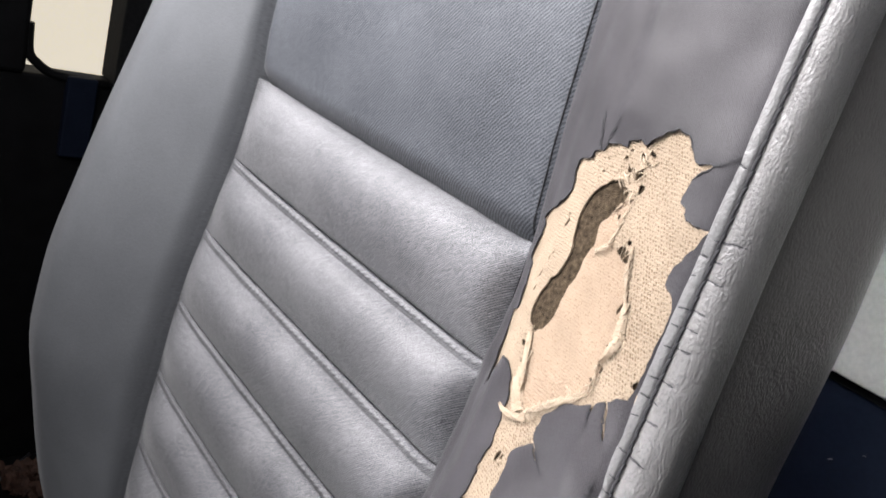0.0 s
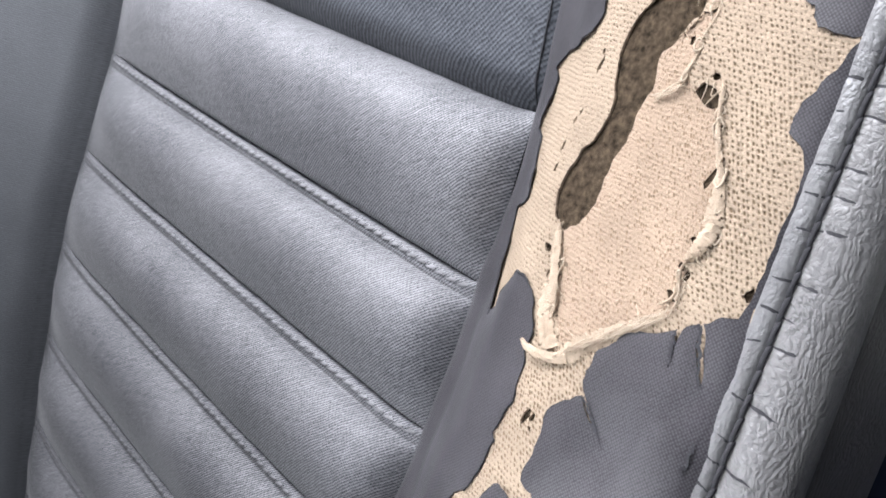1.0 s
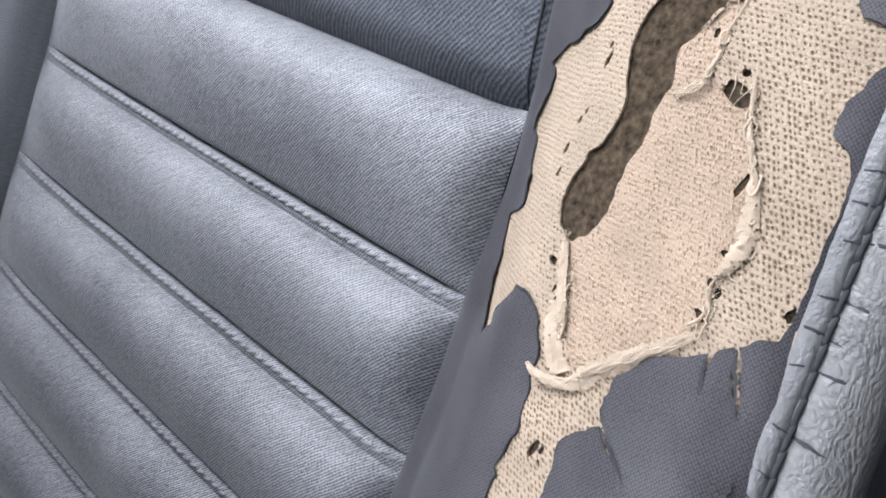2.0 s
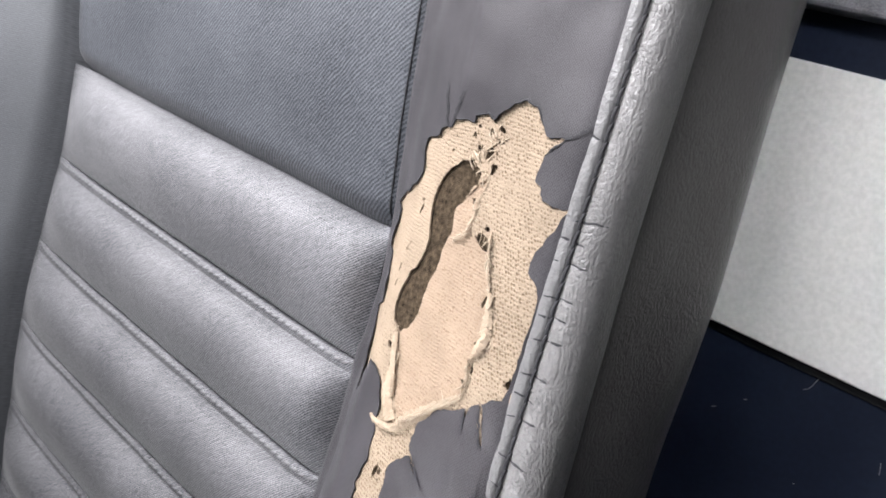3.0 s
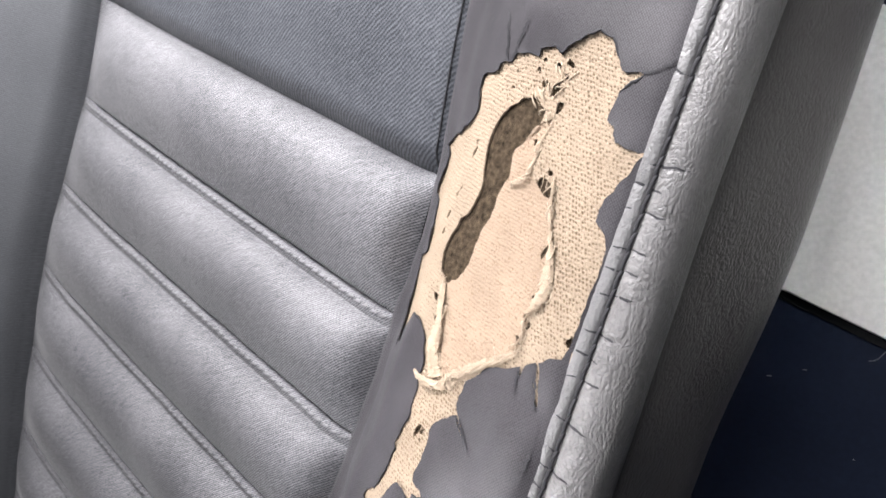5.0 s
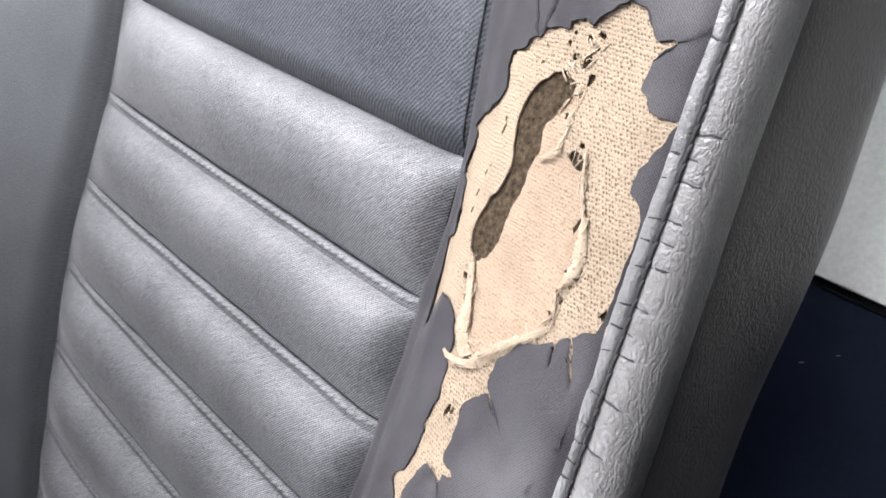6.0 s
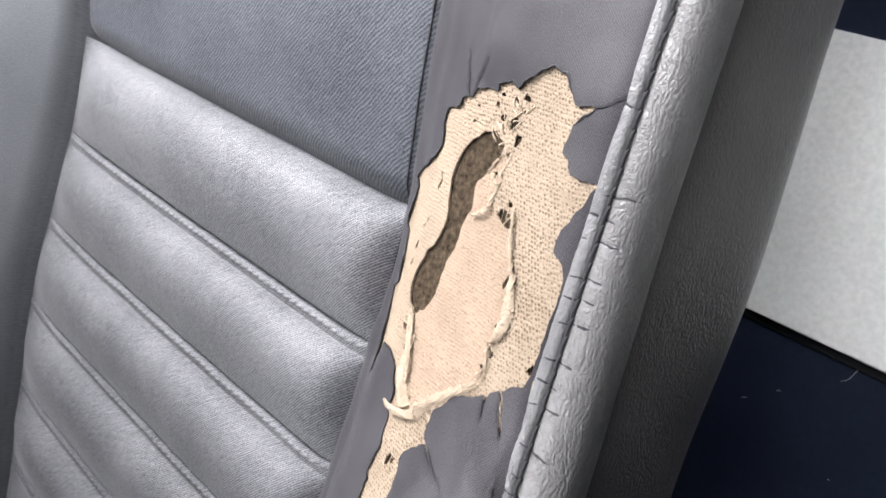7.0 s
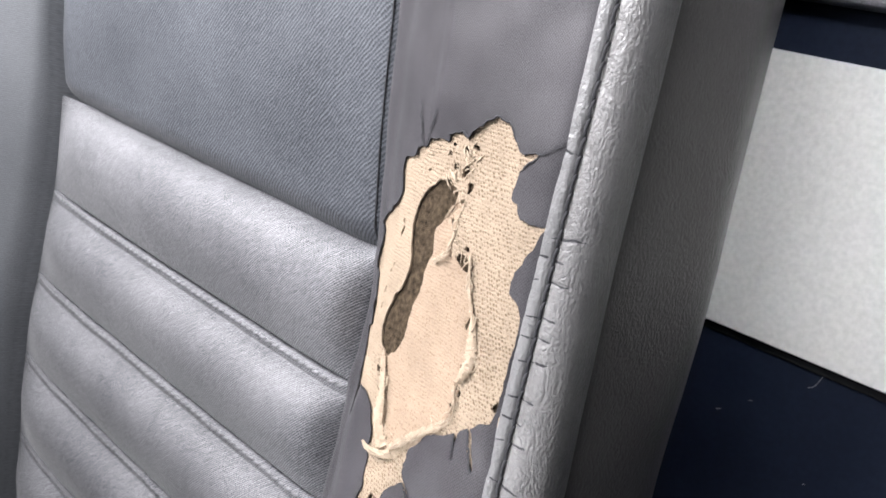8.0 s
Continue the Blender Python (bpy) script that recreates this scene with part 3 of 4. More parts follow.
SPOT_LOOPS = [ellipse(w, s, a, b, -.35, k) for k, (w, s, a, b) in enumerate(SPOTS)]
LOW, HIGH = (0.0, SEAT_LOW + .02), (1.0 * WIDE, SEAT_TOP)


def swell(ps):
    return .0045 * np.sin(np.pi * np.clip(ps[:, 0] / WIDE, 0, 1)) ** 2 * np.clip((ps[:, 1] - .105) / .07, 0, 1)


def fold(ps):
    """A crease runs up from the cracks: the vinyl steps up sharply and slopes away to the welt."""
    w = np.clip(ps[:, 0] / WIDE, 0, 1)
    rise, fall = np.clip((w - .39) / .07, 0, 1), np.clip((w - .46) / .46, 0, 1)
    return .0016 * rise * rise * (3 - 2 * rise) * (1 - fall) ** 1.3 * np.clip((ps[:, 1] - .116) / .012, 0, 1)


def lift_leather(ps):
    d = away(ps, TEAR)
    low = np.clip((.036 - ps[:, 1]) / .008, 0, 1)
    curl = np.exp(-d / .0022) * (.0002 + .0008 * np.clip(wobble(ps, 130, 2.0), -.4, 1)) * (1 - .7 * low) + .0013 * low * (1 - np.exp(-d / .006))
    tuck = -.003 * np.exp(-ps[:, 0] / .003) - .0012 * np.exp(-(WIDE - ps[:, 0]) / .002)
    lip = .0016 * np.clip((.125 - ps[:, 0] / WIDE) / .03, 0, 1) * np.clip((.016 - ps[:, 1]) / .01, 0, 1)
    return .0003 + lip + curl + tuck + .0003 * wobble(ps, 60, 4.0) + .0006 * wobble(ps, 45, 5.0) + .0005 * np.abs(wobble(ps, 18, 8.0)) + .0018 * np.clip(wobble(ps, 32, 3.0), 0, 1) * np.clip((.03 - ps[:, 1]) / .02, 0, 1) + .0020 * np.abs(wobble(ps * np.array([1.0, .45]), 75, 9.0)) * np.clip((.03 - ps[:, 1]) / .02, 0, 1) * np.clip((ps[:, 0] / WIDE - .5) / .2, 0, 1) * np.clip((.97 - ps[:, 0] / WIDE) / .1, 0, 1) + swell(ps) + fold(ps)


def lift_knit(ps):
    d = away(ps, SCRIM)
    return -.0002 + swell(ps) + .0004 * np.exp(-d / .0018) * (1 + wobble(ps, 160, 6.0)) + .0006 * wobble(ps, 45, 5.0)


def lift_scrim(ps):
    return -.0009 + .0006 * wobble(ps, 45, 5.0) + .0002 * wobble(ps, 110, 7.0)


thicken(part("torn_bolster_panel", cut_sheet(LOW, HIGH, .0032, [TEAR], lambda m: ~inside(m, TEAR), lift_leather), M_VINYL, car_seat, "grey woven vinyl torn open with curled ragged edges"), .0004)
thicken(part("knit_backing", cut_sheet((.006, -.068), (.1135, .134), .0030, [SCRIM, GAP, *SPOT_LOOPS],
    lambda m: (inside(m, TEAR) | (away(m, TEAR) < .006)) & ~(inside(m, SCRIM) | inside(m, GAP) | np.any([inside(m, l) for l in SPOT_LOOPS], axis=0)), lift_knit), M_KNIT, car_seat, "frayed beige knitted backing"), .0003)
thicken(part("scrim_layer", cut_sheet((.040, .002), (.104, .104), .0030, [GAP, *SPOT_LOOPS], lambda m: ~(inside(m, GAP) | np.any([inside(m, l) for l in SPOT_LOOPS], axis=0)), lift_scrim), M_SCRIM, car_seat, "fine beige inner cloth"), .0003)
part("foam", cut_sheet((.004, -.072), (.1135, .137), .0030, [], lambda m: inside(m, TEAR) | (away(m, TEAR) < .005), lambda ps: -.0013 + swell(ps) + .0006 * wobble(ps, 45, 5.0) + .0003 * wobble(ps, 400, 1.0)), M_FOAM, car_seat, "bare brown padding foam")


def torn_rim(loop, weight, seed):
    """The raw dark edge of the vinyl: a thread-thin rim, thicker where the coating has broken away."""
    flat = np.array([tuple(p) for p in loop])
    lift = lift_leather(flat)
    pts = [bolster(p[0] / WIDE, p[1], float(h) - .0001) for p, h in zip(flat, lift)]
    n = len(pts) - 1
    return part("torn_rim", tube(pts, lambda t: weight(t) * (.00018 + .00048 * max(0.0, .30 + noise.noise(Vector((t * n * .16, seed, 1))) + .5 * noise.noise(Vector((t * n * .7, seed, 2))))), 6), M_DARK, car_seat, "dark raw edge of torn vinyl")


RIM_PARTS = ((TEAR_TOP, 1.0), (TEAR_RIGHT, .3), (TEAR_BOTTOM, .4), (TEAR_LEFT, .8))
rim_at = 0
for k, (stretch_of_rim, heavy) in enumerate(RIM_PARTS):
    count = 4 * len(stretch_of_rim)
    torn_rim([TEAR[(rim_at + i) % len(TEAR)] for i in range(count + 1)], lambda t: heavy, k)
    rim_at += count


def join_into(bm, other):
    me = bpy.data.meshes.new("strand")
    other.to_mesh(me)
    other.free()
    bm.from_mesh(me)
    bpy.data.meshes.remove(me)


def yarn(points, radius, name="yarn", lift=.001, strands=5, spread=1.0):
    """A frayed roll of knit: loose strands winding round one line, thinner and thicker along it."""
    line = smooth_line([bolster(w, s / 1000, lift if len(r) == 0 else r[0]) for w, s, *r in points], 8)
    rng = random.Random(len(points) * 31 + int(radius * 1e6))
    bm = bmesh.new()
    bm.loops.layers.uv.new("metres")
    if strands > 2:
        seed0 = rng.uniform(0, 99)
        join_into(bm, tube([p + Vector((noise.noise(Vector((i * .35, seed0, 1))), noise.noise(Vector((i * .35, seed0, 2))), 0)) * radius * .5 for i, p in enumerate(line)],
                           lambda t: radius * spread * (.8 + .4 * noise.noise(Vector((t * 11, seed0, 5))) + .3 * noise.noise(Vector((t * 40, seed0, 6)))) * min(1, .25 + 6 * min(t, 1 - t)), 9))
    for k in range(strands):
        phase, turn, seed = math.tau * k / strands, rng.uniform(-.7, .7), rng.uniform(0, 99)
        run = []
        for i, p in enumerate(line):
            t = i / (len(line) - 1)
            swelling = .95 * radius * spread * (.45 + .75 * abs(noise.noise(Vector((t * 4, seed * .01, 3)))) + .3 * math.sin(math.pi * t)) * (1 if strands > 1 else 0)
            a = phase + turn * t * 3
            d = (line[min(i + 1, len(line) - 1)] - line[max(i - 1, 0)]).normalized()
            side = d.orthogonal().normalized()
            jitter = Vector((noise.noise(Vector((t * 30, seed, 1))), noise.noise(Vector((t * 30, seed, 2))), noise.noise(Vector((t * 30, seed, 3))))) * radius * .9
            run.append(p + (side * math.cos(a) + d.cross(side) * math.sin(a) * .7) * swelling + jitter)
        r0 = radius * (.27 if strands > 1 else 1.0) * rng.uniform(.75, 1.15)
        join_into(bm, tube(run, lambda t: r0 * (.4 + .6 * math.sin(math.pi * min(max(t, .06), .94)) ** .5) * (1 + .3 * noise.noise(Vector((t * 14, seed, 5)))), 6))
    return part(name, bm, M_YARN if strands > 1 else M_STRAND, car_seat, "frayed beige roll of knit" if name == "rolled_edge" else "")


def ribbon(points, seed, curl=.0006, fray=.10):
    """A torn strip of knit, arched and puckered, with dropped stitches and an uneven edge: (w, s, lift, width) along it."""
    rng = random.Random(seed)
    line = smooth_line([bolster(w, s / 1000, lift) for w, s, lift, _ in points], 9)
    wide = [(k / (len(points) - 1), p[3]) for k, p in enumerate(points)]
    bm = bmesh.new()
    rows = []
    for i, p in enumerate(line):
        t = i / (len(line) - 1)
        d = (line[min(i + 1, len(line) - 1)] - line[max(i - 1, 0)]).normalized()
        side = d.cross(Vector((0, 0, 1))).normalized()
        up = side.cross(d)
        half = ramp(t, wide) / 2
        row = []
        for k in range(-4, 5):
            u = k / 4
            ragged_edge = 1 + (.30 * noise.noise(Vector((i * .8, k, seed))) if abs(k) == 4 else .08 * noise.noise(Vector((i * .6, k * 2, seed))))
            row.append(bm.verts.new(p + side * (half * u * ragged_edge + .22 * half * noise.noise(Vector((i * .35, seed, 3))))
                                    + up * (curl * (1 - u * u) + .30 * half * noise.noise(Vector((i * .45, u * 1.7, seed))) + .00016 * noise.noise(Vector((i * 1.9, k * 1.3, seed))))))
        rows.append(row)
    for i in range(len(rows) - 1):
        for k in range(8):
            if rng.random() > (fray * 1.6 if k in (0, 7) else fray * .35):
                bm.faces.new((rows[i][k], rows[i][k + 1], rows[i + 1][k + 1], rows[i + 1][k]))
    bmesh.ops.delete(bm, geom=[v for v in bm.verts if not v.link_faces], context="VERTS")
    return thicken(part("rolled_edge", bm, M_YARN, car_seat, "frayed beige roll of knit"), .0003)


# lip and roll along the lower edge
ribbon([(.449, 4.6, .0035, .0012), (.475, 3.6, .0030, .0022), (.505, 3.8, .0024, .0026), (.545, 5.0, .0016, .0028), (.585, 7.4, .0010, .0034)], 21, .0005, .03)
ribbon([(.562, 6.0, .0006, .0028), (.590, 9.0, .0009, .0052), (.615, 12.4, .0006, .0052), (.650, 15.8, .0002, .0048), (.690, 19.8, .0001, .0044), (.737, 24.4, .0000, .0038), (.795, 29.4, .0000, .0018)], 22, .0004, .12)
# strip beside the foam
ribbon([(.402, 34.5, .0003, .0018), (.424, 29.8, .0009, .0026), (.447, 24, .0011, .0026), (.468, 19, .0010, .0030), (.476, 16.5, .0009, .0020)], 23, .0004, .10)
ribbon([(.440, 21, -.0001, .0040), (.462, 14.8, .0002, .0058), (.490, 10, .0003, .0060), (.525, 6.4, .0005, .0052)], 24, .0003, .08)
# ragged strip over the right edge of the inner cloth
ribbon([(.727, 83, .0006, .0009), (.736, 79.5, .0008, .0012), (.744, 76.0, .0008, .0010), (.760, 71.6, .0008, .0013), (.776, 68.4, .0008, .0010), (.799, 64, .0008, .0018), (.815, 58, .0007, .0036), (.824, 53, .0008, .0048)], 25, .0004, .12)
ribbon([(.826, 53.5, .0006, .0034), (.824, 49.8, .0012, .0042), (.813, 46.6, .0012, .0034), (.800, 44.4, .0008, .0024), (.790, 43.4, .0005, .0012)], 26, .0008, .06)
yarn([(.80, 44, .001), (.79, 40.5, .0008), (.80, 37, .0006), (.79, 33.5, .0004), (.765, 31, .0003)], .00045, "rolled_edge", strands=5)
# strip at the upper end of the inner cloth
ribbon([(.640, 104, .0000, .0007), (.646, 98, .0002, .0010), (.629, 92, .0002, .0009), (.628, 87, .0003, .0013), (.616, 82.6, .0004, .0015), (.608, 79.4, .0003, .0009)], 27, .0004, .18)
for k in range(7):
    rng = random.Random(640 + k)
    yarn([(.622 + rng.uniform(-.01, .02), 81 + rng.uniform(-1, 1), .0005), (.595 + rng.uniform(-.01, .01), 78 + rng.uniform(-1, .8), .0008), (.555 + rng.uniform(-.03, .01), 75.2 + rng.uniform(-1.2, 1), .0002)], rng.uniform(.00010, .00018), "frayed_thread", strands=1)
for k in range(4):
    rng = random.Random(660 + k)
    yarn([(.655 + .022 * k, 83.0 + rng.uniform(-.8, .6), .0002), (.668 + .018 * k, 81.0 + rng.uniform(-1, .6), .0006), (.66 + .026 * k + rng.uniform(-.02, .02), 79.0 + rng.uniform(-1, 2), -.0004)], rng.uniform(.00009, .00014), "frayed_thread", strands=1)
# loose fibres along the lower roll
for k in range(34):
    rng = random.Random(700 + k)
    t = rng.uniform(0, 1)
    w0, s0 = .57 + .23 * t, 6.8 + 23.0 * t ** .9
    dw = rng.uniform(.02, .06)
    yarn([(w0 - dw, s0 - dw * 105 + rng.uniform(-1.6, 1.6), .0010), (w0, s0 + rng.uniform(-1.4, 1.4), .0024 - .0014 * t), (w0 + dw, s0 + dw * 105 + rng.uniform(-1.8, 1.8), .0008)], rng.uniform(.00008, .00016), "frayed_thread", strands=1)
# web of dropped stitches above the foam
for k in range(20):
    rng = random.Random(70 + k)
    t = k / 19
    w0, s0 = .565 + .08 * t + rng.uniform(-.02, .02), 99.5 + 15 * t + rng.uniform(-1, 1)
    w1, s1 = w0 + rng.choice((-1, 1)) * rng.uniform(.015, .05), s0 + rng.uniform(1.5, 5.5)
    yarn([(w0, s0, -.0004), ((w0 + w1) / 2 + rng.uniform(-.01, .01), (s0 + s1) / 2, .0005), (w1, s1, .0)], rng.uniform(.00014, .00027), "frayed_thread", strands=1)
for k in range(26):
    rng = random.Random(170 + k)
    a = SCRIM_GAP[rng.randrange(24)]
    w0, s0 = a[0] + rng.uniform(-.01, .01), a[1] + rng.uniform(-1, 1)
    yarn([(w0, s0, .0), (w0 + rng.uniform(-.015, .015), s0 + rng.uniform(-2, 2), .0008), (w0 + rng.uniform(-.03, .03), s0 + rng.uniform(-4, 4), rng.uniform(.0, .002))], rng.uniform(.00008, .00014), "frayed_thread", strands=1)


def loose_loop(w, s, size, seed):
    """A dropped stitch: one thin loop of yarn standing a little off the cloth."""
    rng = random.Random(seed)
    ring = []
    for k in range(13):
        a = math.tau * k / 12 + rng.uniform(-.12, .12)
        r = size * rng.uniform(.75, 1.2)
        ring.append(bolster(w + .55 * r * math.cos(a) / WIDE, s / 1000 + r * math.sin(a), .0006 + .0006 * math.sin(a + seed)))
    return part("frayed_thread", tube(smooth_line(ring, 3), rng.uniform(.00016, .00028), 5), M_STRAND, car_seat)


for k, (w, s) in enumerate(((.737, 80.5), (.742, 77), (.752, 73.5), (.768, 70.5), (.782, 67), (.80, 63.5), (.824, 57), (.843, 51), (.83, 46), (.79, 39.5), (.80, 36), (.80, 32.5), (.62, 82), (.628, 90), (.64, 99), (.47, 21), (.485, 15), (.455, 26.5))):
    loose_loop(w, s, .0011 + .0006 * (k % 3), 500 + k)

# ---- topstitched welt and side leather ----
SIDE = ((.0022, -.0008), (.0028, -.0007), (.0034, -.0007), (.0041, -.0002), (.0056, .0005), (.0088, .0005), (.0118, -.0010), (.0142, -.0036), (.0157, -.0072), (.0162, -.0112), (.0158, -.0150), (.0146, -.0190))
FLANK = ((.0120, -.0160), (.0142, -.0195), (.0172, -.0242), (.0205, -.0291), (.0226, -.0326), (.0255, -.0372), (.0288, -.0425), (.0318, -.0485), (.0336, -.0550), (.0330, -.0625), (.0285, -.0790), (.0180, -.1100), (.0040, -.1450))
SIDE_LINE = smooth_line([(a, b, 0) for a, b in SIDE], 5)
FLANK_LOW = ((.0120, -.0160), (.0150, -.0195), (.0166, -.0250), (.0177, -.0315), (.0187, -.0385), (.0197, -.0460), (.0207, -.0550), (.0213, -.0650), (.0212, -.0750), (.0202, -.0850), (.0180, -.0940), (.0110, -.1050), (.0, -.1200))
FLANK_LINE = smooth_line([(a, b, 0) for a, b in FLANK], 5)
FLANK_LOW_LINE = smooth_line([(a, b, 0) for a, b in FLANK_LOW], 5)
# cracks in the leather: height up the seat, how far they reach, slant
CRACKS = [(.125, .004, -.3), (.0985, .012, .2), (.0926, .007, 0), (.0855, .012, .1), (.074, .011, .15), (.0675, .010, .2), (.0600, .014, .25), (.0485, .011, .15), (.042, .007, -.1), (.0345, .014, .12), (.0218, .013, -.1),
          (.0125, .003, -.2), (.0068, .011, -.08), (.0005, .003, -.3), (-.0046, .005, -.3), (-.0210, .006, -.2), (-.034, .004, -.3)]


def crack_depth(x, s, deep):
    d = 0.0
    for c, reach, slant in CRACKS:
        if x < reach + .002:
            line = c + slant * x + .0007 * noise.noise(Vector((x * 300, c * 900, 4)))
            d -= deep * math.exp(-((s - line) / .0006) ** 2) * min(1, max(0, (reach + .002 - x) / .004))
    return d


def fuller(x, s):
    """The side leather grows broader towards the seat's base."""
    return x + ramp(s, ((-.06, .0034), (.0, .0028), (.06, .0012), (.11, 0), (.12, 0))) * min(1, max(0, (x - .0056) / .009))


def side_point(k, s):
    p = SIDE_LINE[int(k)]
    crease = .0004 * noise.noise(Vector((p.x * 60, s * 55, 2))) * math.exp(-max(p.x - .006, 0) / .012) + .0010 * noise.noise(Vector((p.x * 20, s * 9, 12)))
    return Vector((pipe_r(s) + fuller(p.x, s), s, crest_r(s) * .98 + p.y + crease + crack_depth(p.x, s, .00035)))


def flank_point(k, s):
    p = FLANK_LOW_LINE[int(k)].lerp(FLANK_LINE[int(k)], ramp(s, ((-.10, 0), (.01, .15), (.06, .65), (.10, .95), (.14, 1))))
    wide = ramp(s, ((-.3, -.02), (.02, -.01), (.08, .0), (.14, -.08), (.18, -.14), (.34, -.18))) * 1.8 * max(0.0, p.x - .016)
    return Vector((pipe_r(s) + fuller(p.x, s) + wide, s, crest_r(s) * .98 + p.y + .0012 * noise.noise(Vector((p.x * 20, s * 9, 12)))))


SIDE_S = steps(SEAT_LOW + .02, -.10, 30) + steps(-.099, .16, 330) + steps(.163, SEAT_TOP, 40)
part("side_leather", sheet(side_point, [float(k) for k in range(len(SIDE_LINE))], SIDE_S, lambda k, s: (SIDE_LINE[int(k)].x - SIDE_LINE[int(k)].y * .9, s)), M_LEATHER, car_seat, "creased grey leather bolster side")

part("flank", sheet(flank_point, [float(k) for k in range(len(FLANK_LINE))], steps(SEAT_LOW + .02, SEAT_TOP, 80), lambda k, s: (FLANK_LINE[int(k)].x - FLANK_LINE[int(k)].y * .9, s)), M_SIDE, car_seat, "leather flank of the backrest with shade in its colour")

WELT = ((-.0024, -.0022), (-.0023, -.0006), (-.0020, .0004), (-.0010, .0008), (.0002, .0009), (.0014, .0006), (.0022, .0), (.0028, -.0009))
WELT_LINE = smooth_line([(a, b, 0) for a, b in WELT], 4)


def welt_point(k, s):
    p = WELT_LINE[int(k)]
    pinch = .00022 * abs(noise.noise(Vector((2, s * 140, 5))))
    return Vector((pipe_r(s) + p.x + .00025 * noise.noise(Vector((1, s * 40, 8))), s, crest_r(s) * .98 + p.y - pinch + .0002 * noise.noise(Vector((p.x * 200, s * 220, 1))) + crack_depth(p.x, s, .00016)))


part("welt", sheet(welt_point, [float(k) for k in range(len(WELT_LINE))], SIDE_S, lambda k, s: (WELT_LINE[int(k)].x, s)), M_WELT, car_seat, "rubbed pale grey topstitched leather welt")


def crack_strip(points, width, normal_up=.00012):
    """A thin dark tapering split lying in its groove; also laid in slits as their shade."""
    bm = bmesh.new()
    line = [Vector(p) + Vector((0, 0, normal_up)) for p in points]
    left, right = [], []
    for i, p in enumerate(line):
        d = (line[min(i + 1, len(line) - 1)] - line[max(i - 1, 0)]).normalized()
        t = i / (len(line) - 1)
        h = d.cross(Vector((0, 0, 1))).normalized() * width * (math.sin(math.pi * min(max(t, .04), .97)) ** .5) * (.7 + .5 * noise.noise(p * 900))
        left.append(bm.verts.new(p + h))
        right.append(bm.verts.new(p - h))
    for i in range(len(line) - 1):
        bm.faces.new((left[i], right[i], right[i + 1], left[i + 1]))
    return bm


for c, reach, slant in CRACKS:
    line = []
    for i in range(15):
        x = -.0021 + (reach + .0021) * i / 14
        y = c + slant * x + .0007 * noise.noise(Vector((x * 300, c * 900, 4)))
        line_z = min(SIDE_LINE, key=lambda q: abs(q.x - x) + (1 if q.y < -.02 else 0)).y if x > .0029 else min(WELT_LINE, key=lambda q: abs(q.x - x)).y
        line.append((pipe_r(y) + x, y, crest_r(y) * .98 + line_z - .0004))
    part("crack", crack_strip(line, .00055, .0003), M_DARK, car_seat)
# Vinyl cracks, plus dark strips that put shade into the tear's narrow slits.
for a, b in (((.345, 126.5), (.387, 111.7)), ((.456, 125.8), (.408, 112.3)), ((.965, 8), (.962, 0)), ((.93, -11), (.915, -16)), ((.593, -34), (.624, -54)), ((.446, -52), (.43, -67)), ((.672, 2.2), (.757, -5.2)), ((.888, 32), (.93, 19)), ((.838, 28.5), (.847, 20)), ((.90, 120.9), (.94, 122.6)), ((.935, 122.2), (.985, 127.4))):
    rng = random.Random(int(a[1] * 10))
    flat = np.array([((a[0] + (b[0] - a[0]) * i / 15 + rng.uniform(-.006, .006)) * WIDE, (a[1] + (b[1] - a[1]) * i / 15) / 1000) for i in range(16)])
    line = [bolster(p[0] / WIDE, p[1], float(h) + .0003) for p, h in zip(flat, lift_leather(flat))]
    part("crack", crack_strip(line, .00058, .0002), M_DARK, car_seat)

stitch_mesh = None
for k in range(98):
    s = -.22 + k * .0056
    if stitch_mesh is None:
        bm = tube([(-.0003, -.0030, -.0006), (-.0001, -.0018, .0002), (0, 0, .0004), (.0001, .0018, .0002), (.0003, .0030, -.0006)], .00060, 6)
        stitch = part("stitch", bm, M_DARK, car_seat, "dark topstitch")
        stitch_mesh = stitch.data
    else:
        stitch = new("stitch", stitch_mesh)
        stitch.parent = car_seat
    slope = math.atan2(pipe_r(s + .01) - pipe_r(s - .01), .02)
    stitch.matrix_basis = Matrix.Translation((pipe_r(s) + .0033, s, crest_r(s) * .98 + .0000)) @ Matrix.Rotation(-slope, 4, "Z")

# ---- cushion and frame below the backrest ----
part("cushion", box((-.25, -.50, -.03), (.26, -.40, .44), .035), M_TWILL, car_seat, "plain grey cloth seat cushion")
frame_base = box((-.20, -.46, 0.0), (.21, -.06, .26), .01)
frame_base.transform(SEAT.inverted())
part("seat_base", frame_base, M_SHELL, car_seat, "black seat base")

# ---- shell behind the padding ----
part("back_shell", sheet(lambda a, s: Vector((seam_l(s) * .95 + a * (pipe_r(s) - seam_l(s) * .95), s, -.088 - .012 * math.sin(math.pi * a))), steps(0, 1, 14), steps(SEAT_LOW, SEAT_TOP, 20)), M_SHELL, car_seat, "black plastic back shell")

# ---- cab ----


def structure(name, bm, mat, label, smooth=False):
    return tagged(part(name, bm, mat, None, label, smooth), label, "", "", "structure")


CAB_L, CAB_R, CAB_F, FLOOR, ROOF = -0.72, 0.58, -1.02, 0.0, 1.30
WALL_N = -.128


def tilted(lo, hi, bevel=0.0):
    bm = box(lo, hi, bevel)
    bm.transform(SEAT)
    return bm


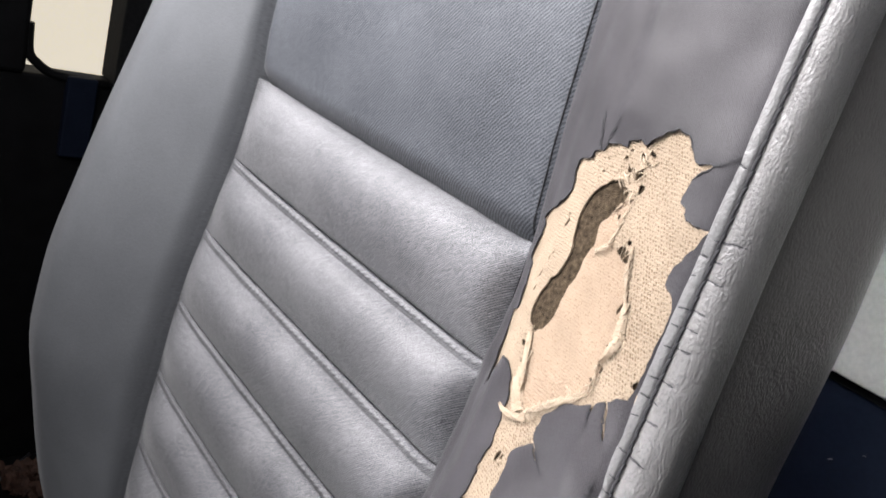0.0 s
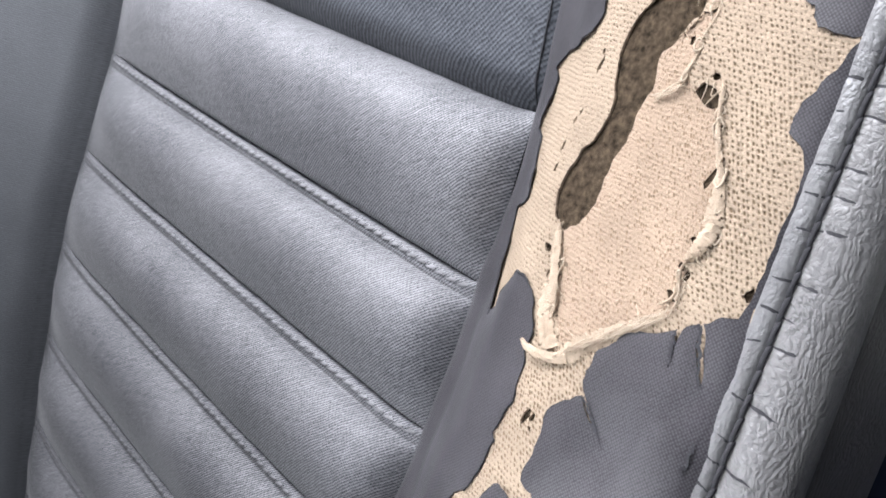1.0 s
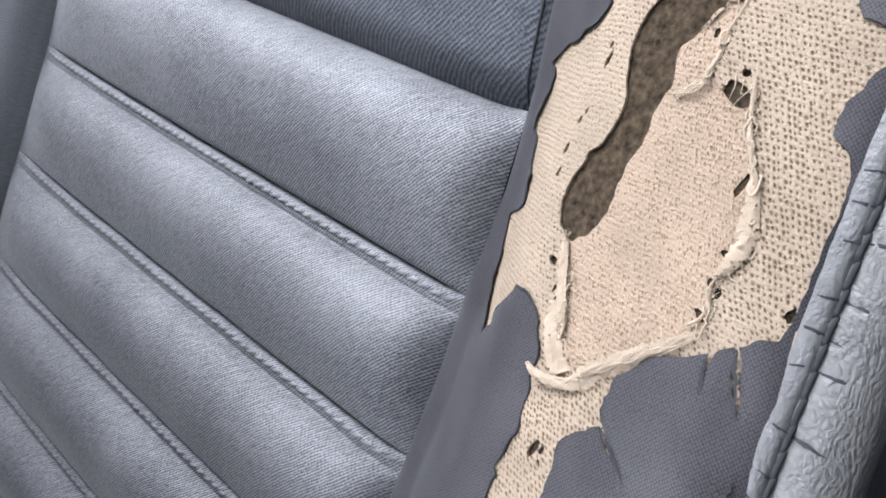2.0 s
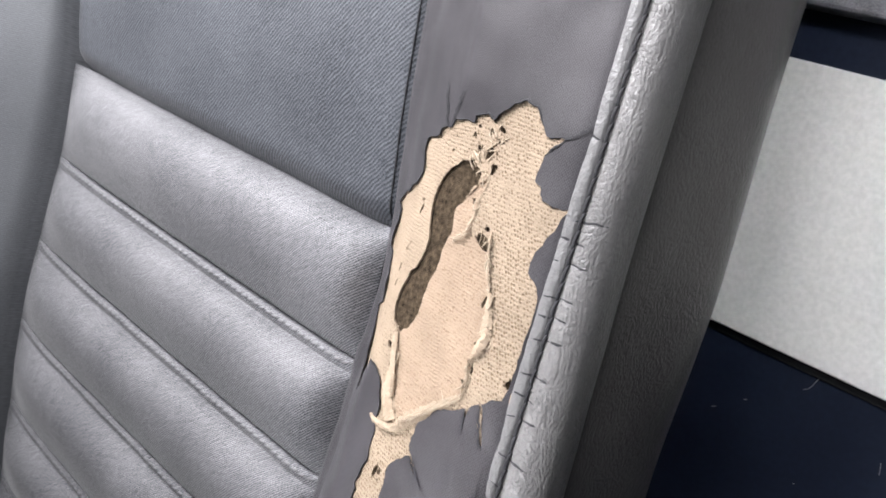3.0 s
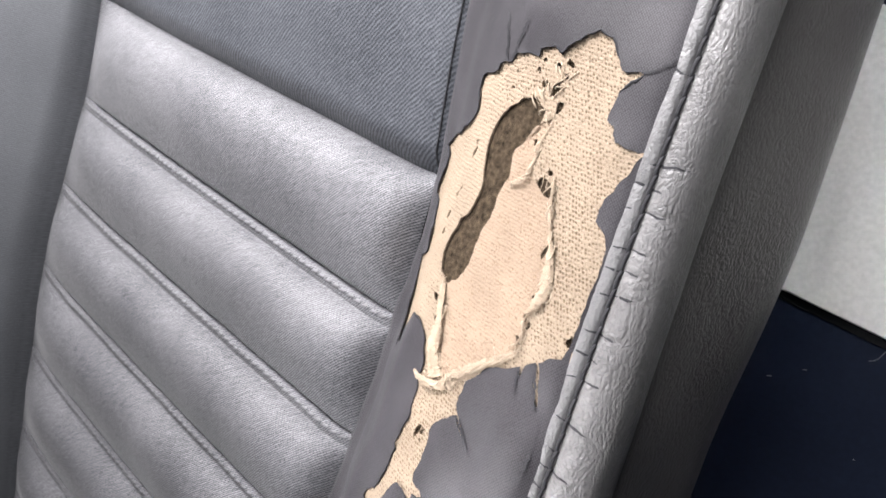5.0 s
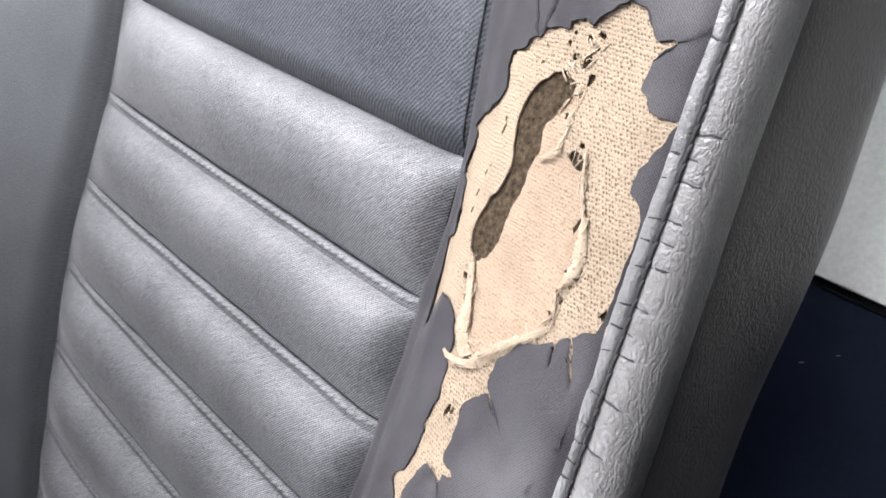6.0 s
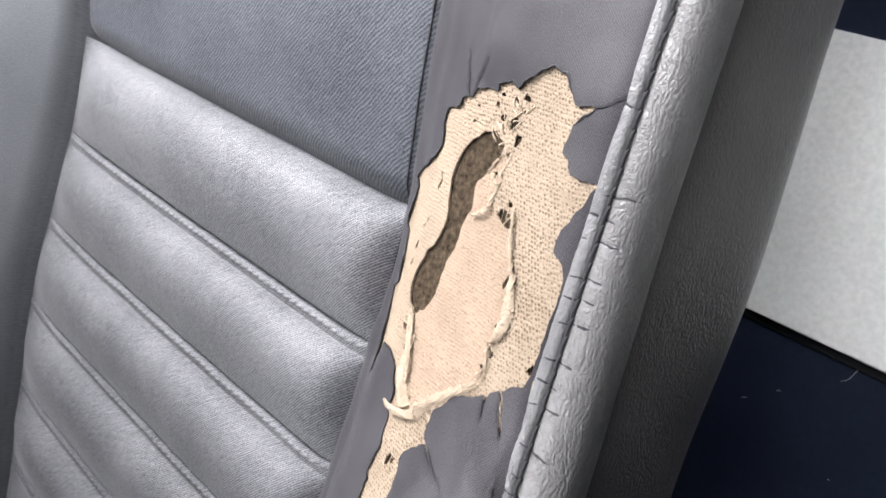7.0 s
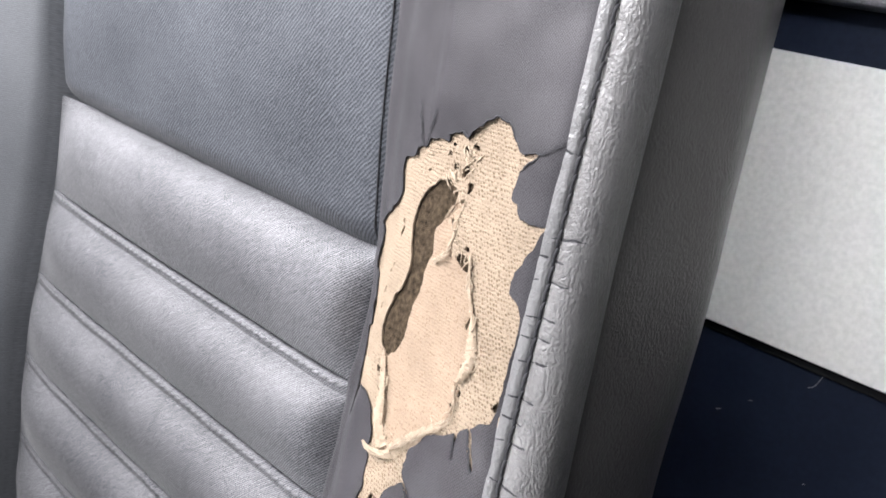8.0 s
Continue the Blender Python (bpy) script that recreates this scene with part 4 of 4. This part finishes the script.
structure("wall_rear", tilted((CAB_L, -.33, WALL_N - .03), (CAB_R, .62, WALL_N)), M_NAVY, "navy painted metal rear wall of the cab")
tagged(part("trim_board", tilted((-.18, .0675, WALL_N), (CAB_R - .02, .1955, WALL_N + .004), .0008), M_BOARD, None, "", False), "pale grey fibre board strip on the rear wall", "trim", "", "structure")
tagged(part("trim_ledge", tilted((-.18, .2185, WALL_N), (CAB_R - .02, .33, WALL_N + .010), .002), M_ALLOY, None, "", False), "scratched grey metal ledge above the navy rail", "trim", "", "structure")
tagged(part("trim_edge", tilted((-.18, .0635, WALL_N), (CAB_R - .02, .0673, WALL_N + .0012), .0003), M_SHELL, None, "", False), "dark grey torn paper edge under the fibre board", "trim", "", "structure")
structure("wall_rear_low", box((CAB_L - .05, .115, FLOOR), (CAB_R + .05, .145, .36)), M_SHELL, "black lower rear wall of the cab")
structure("trim_dark", tilted((CAB_L + .002, -.325, WALL_N), (-.20, .60, WALL_N + .003)), M_SHELL, "black trim panel on the rear wall")
structure("floor", box((CAB_L - .05, CAB_F - .05, FLOOR - .03), (CAB_R + .05, .25, FLOOR)), M_SHELL, "black rubber cab floor")
# Unseen ceiling, front and right walls, added to close the cab and limit daylight.
structure("ceiling", box((CAB_L - .05, -.12, ROOF), (CAB_R + .05, .40, ROOF + .03)), M_BOARD, "unseen pale ceiling added over the cab")
structure("wall_front", box((CAB_L - .05, CAB_F - .05, FLOOR), (CAB_R + .05, CAB_F, .95)), M_SHELL, "unseen black front wall added to block low daylight")
structure("wall_right", box((CAB_R, CAB_F, FLOOR), (CAB_R + .05, .2, 1.10)), M_SHELL, "unseen black side wall added to limit daylight")
structure("door_1", box((CAB_L - .05, CAB_F, FLOOR), (CAB_L, .2, .606), .004), M_SHELL, "black door card of the far door")
structure("pillar_rear", box((CAB_L - .05, .104, .606), (CAB_L + .01, .40, ROOF), .003), M_BELT, "black pillar trim beside the far window")
structure("pillar_front", box((CAB_L - .05, CAB_F, .606), (CAB_L + .01, -.004, ROOF), .006), M_SHELL, "black frame of the far window")
structure("trim_gasket", tube(smooth_line([(CAB_L, -.004, .67), (CAB_L, -.001, .634), (CAB_L, .010, .620), (CAB_L, .035, .608), (CAB_L, .10, .604)], 5), .006, 8), M_SHELL, "black rubber gasket round the far window", True)
structure("window_sill", box((CAB_L - .02, .046, .50), (CAB_L + .012, .084, .611), .003), M_NAVY, "navy painted sill of the far window")
structure("backdrop", box((-3.2, -6, -1), (-3.1, 6, 4)), M_BACKDROP, "glowing cream backdrop outside the far window")
structure("ground", box((-300, -300, -.75), (300, 300, -.65)), M_CREAM, "pale paved ground outside")
structure("trim_sill", tube([(-.590, -.065, .004), (-.650, -.004, .004), (-.716, .066, .004)], .0028, 6), M_ALLOY, "thin pale metal edging strip on the cab floor", True)


def dry_leaf(m, seed):
    rng = random.Random(seed)
    curl, ripple = rng.uniform(18, 40), rng.uniform(.002, .005)

    def f(u, v):
        half = .016 * math.sin(math.pi * min(max(u, .02), .99)) ** .8 * (1 + .25 * abs(math.sin(u * 14)))
        x, y = (u - .5) * .05, v * half
        return Vector((x, y, curl * y * y + 9 * x * x + ripple * math.sin(u * 17 + v * 4 + seed)))
    bm = sheet(f, steps(0, 1, 14), steps(-1, 1, 8))
    leaf = thicken(part("dry_leaf", bm, M_LEAF), .0006)
    leaf.matrix_world = m
    return tagged(leaf, "curled brown dry leaf on the cab floor", "leaf", "dry leaves on the floor")


for k in range(11):
    rng = random.Random(300 + k)
    dry_leaf(pose(-.655 + rng.uniform(-.03, .05), .045 + rng.uniform(-.03, .045), .004 + .003 * (k % 4), rng.uniform(-20, 20), rng.uniform(-20, 20), rng.uniform(0, 360)), k)


def lint(points, radius):
    bm = tube([SEAT @ Vector((x, y, WALL_N + .0006)) for x, y in points], radius, 5)
    return tagged(part("lint", bm, M_ALLOY), "pale fleck of lint on the navy wall", "lint", "lint on the wall")


lint([(.2553, .0290), (.2562, .0294), (.2572, .0300)], 0.00021)
lint([(.2672, .0392), (.2680, .0397), (.2688, .0399)], 0.00014)
lint([(.2880, .0560), (.2898, .0572), (.2908, .0590), (.2916, .0622), (.2922, .0640)], 0.00017)
lint([(.3276, .0420), (.3284, .0395), (.3290, .0368)], 0.00015)
lint([(.3010, .0150), (.3018, .0153)], 0.00014)
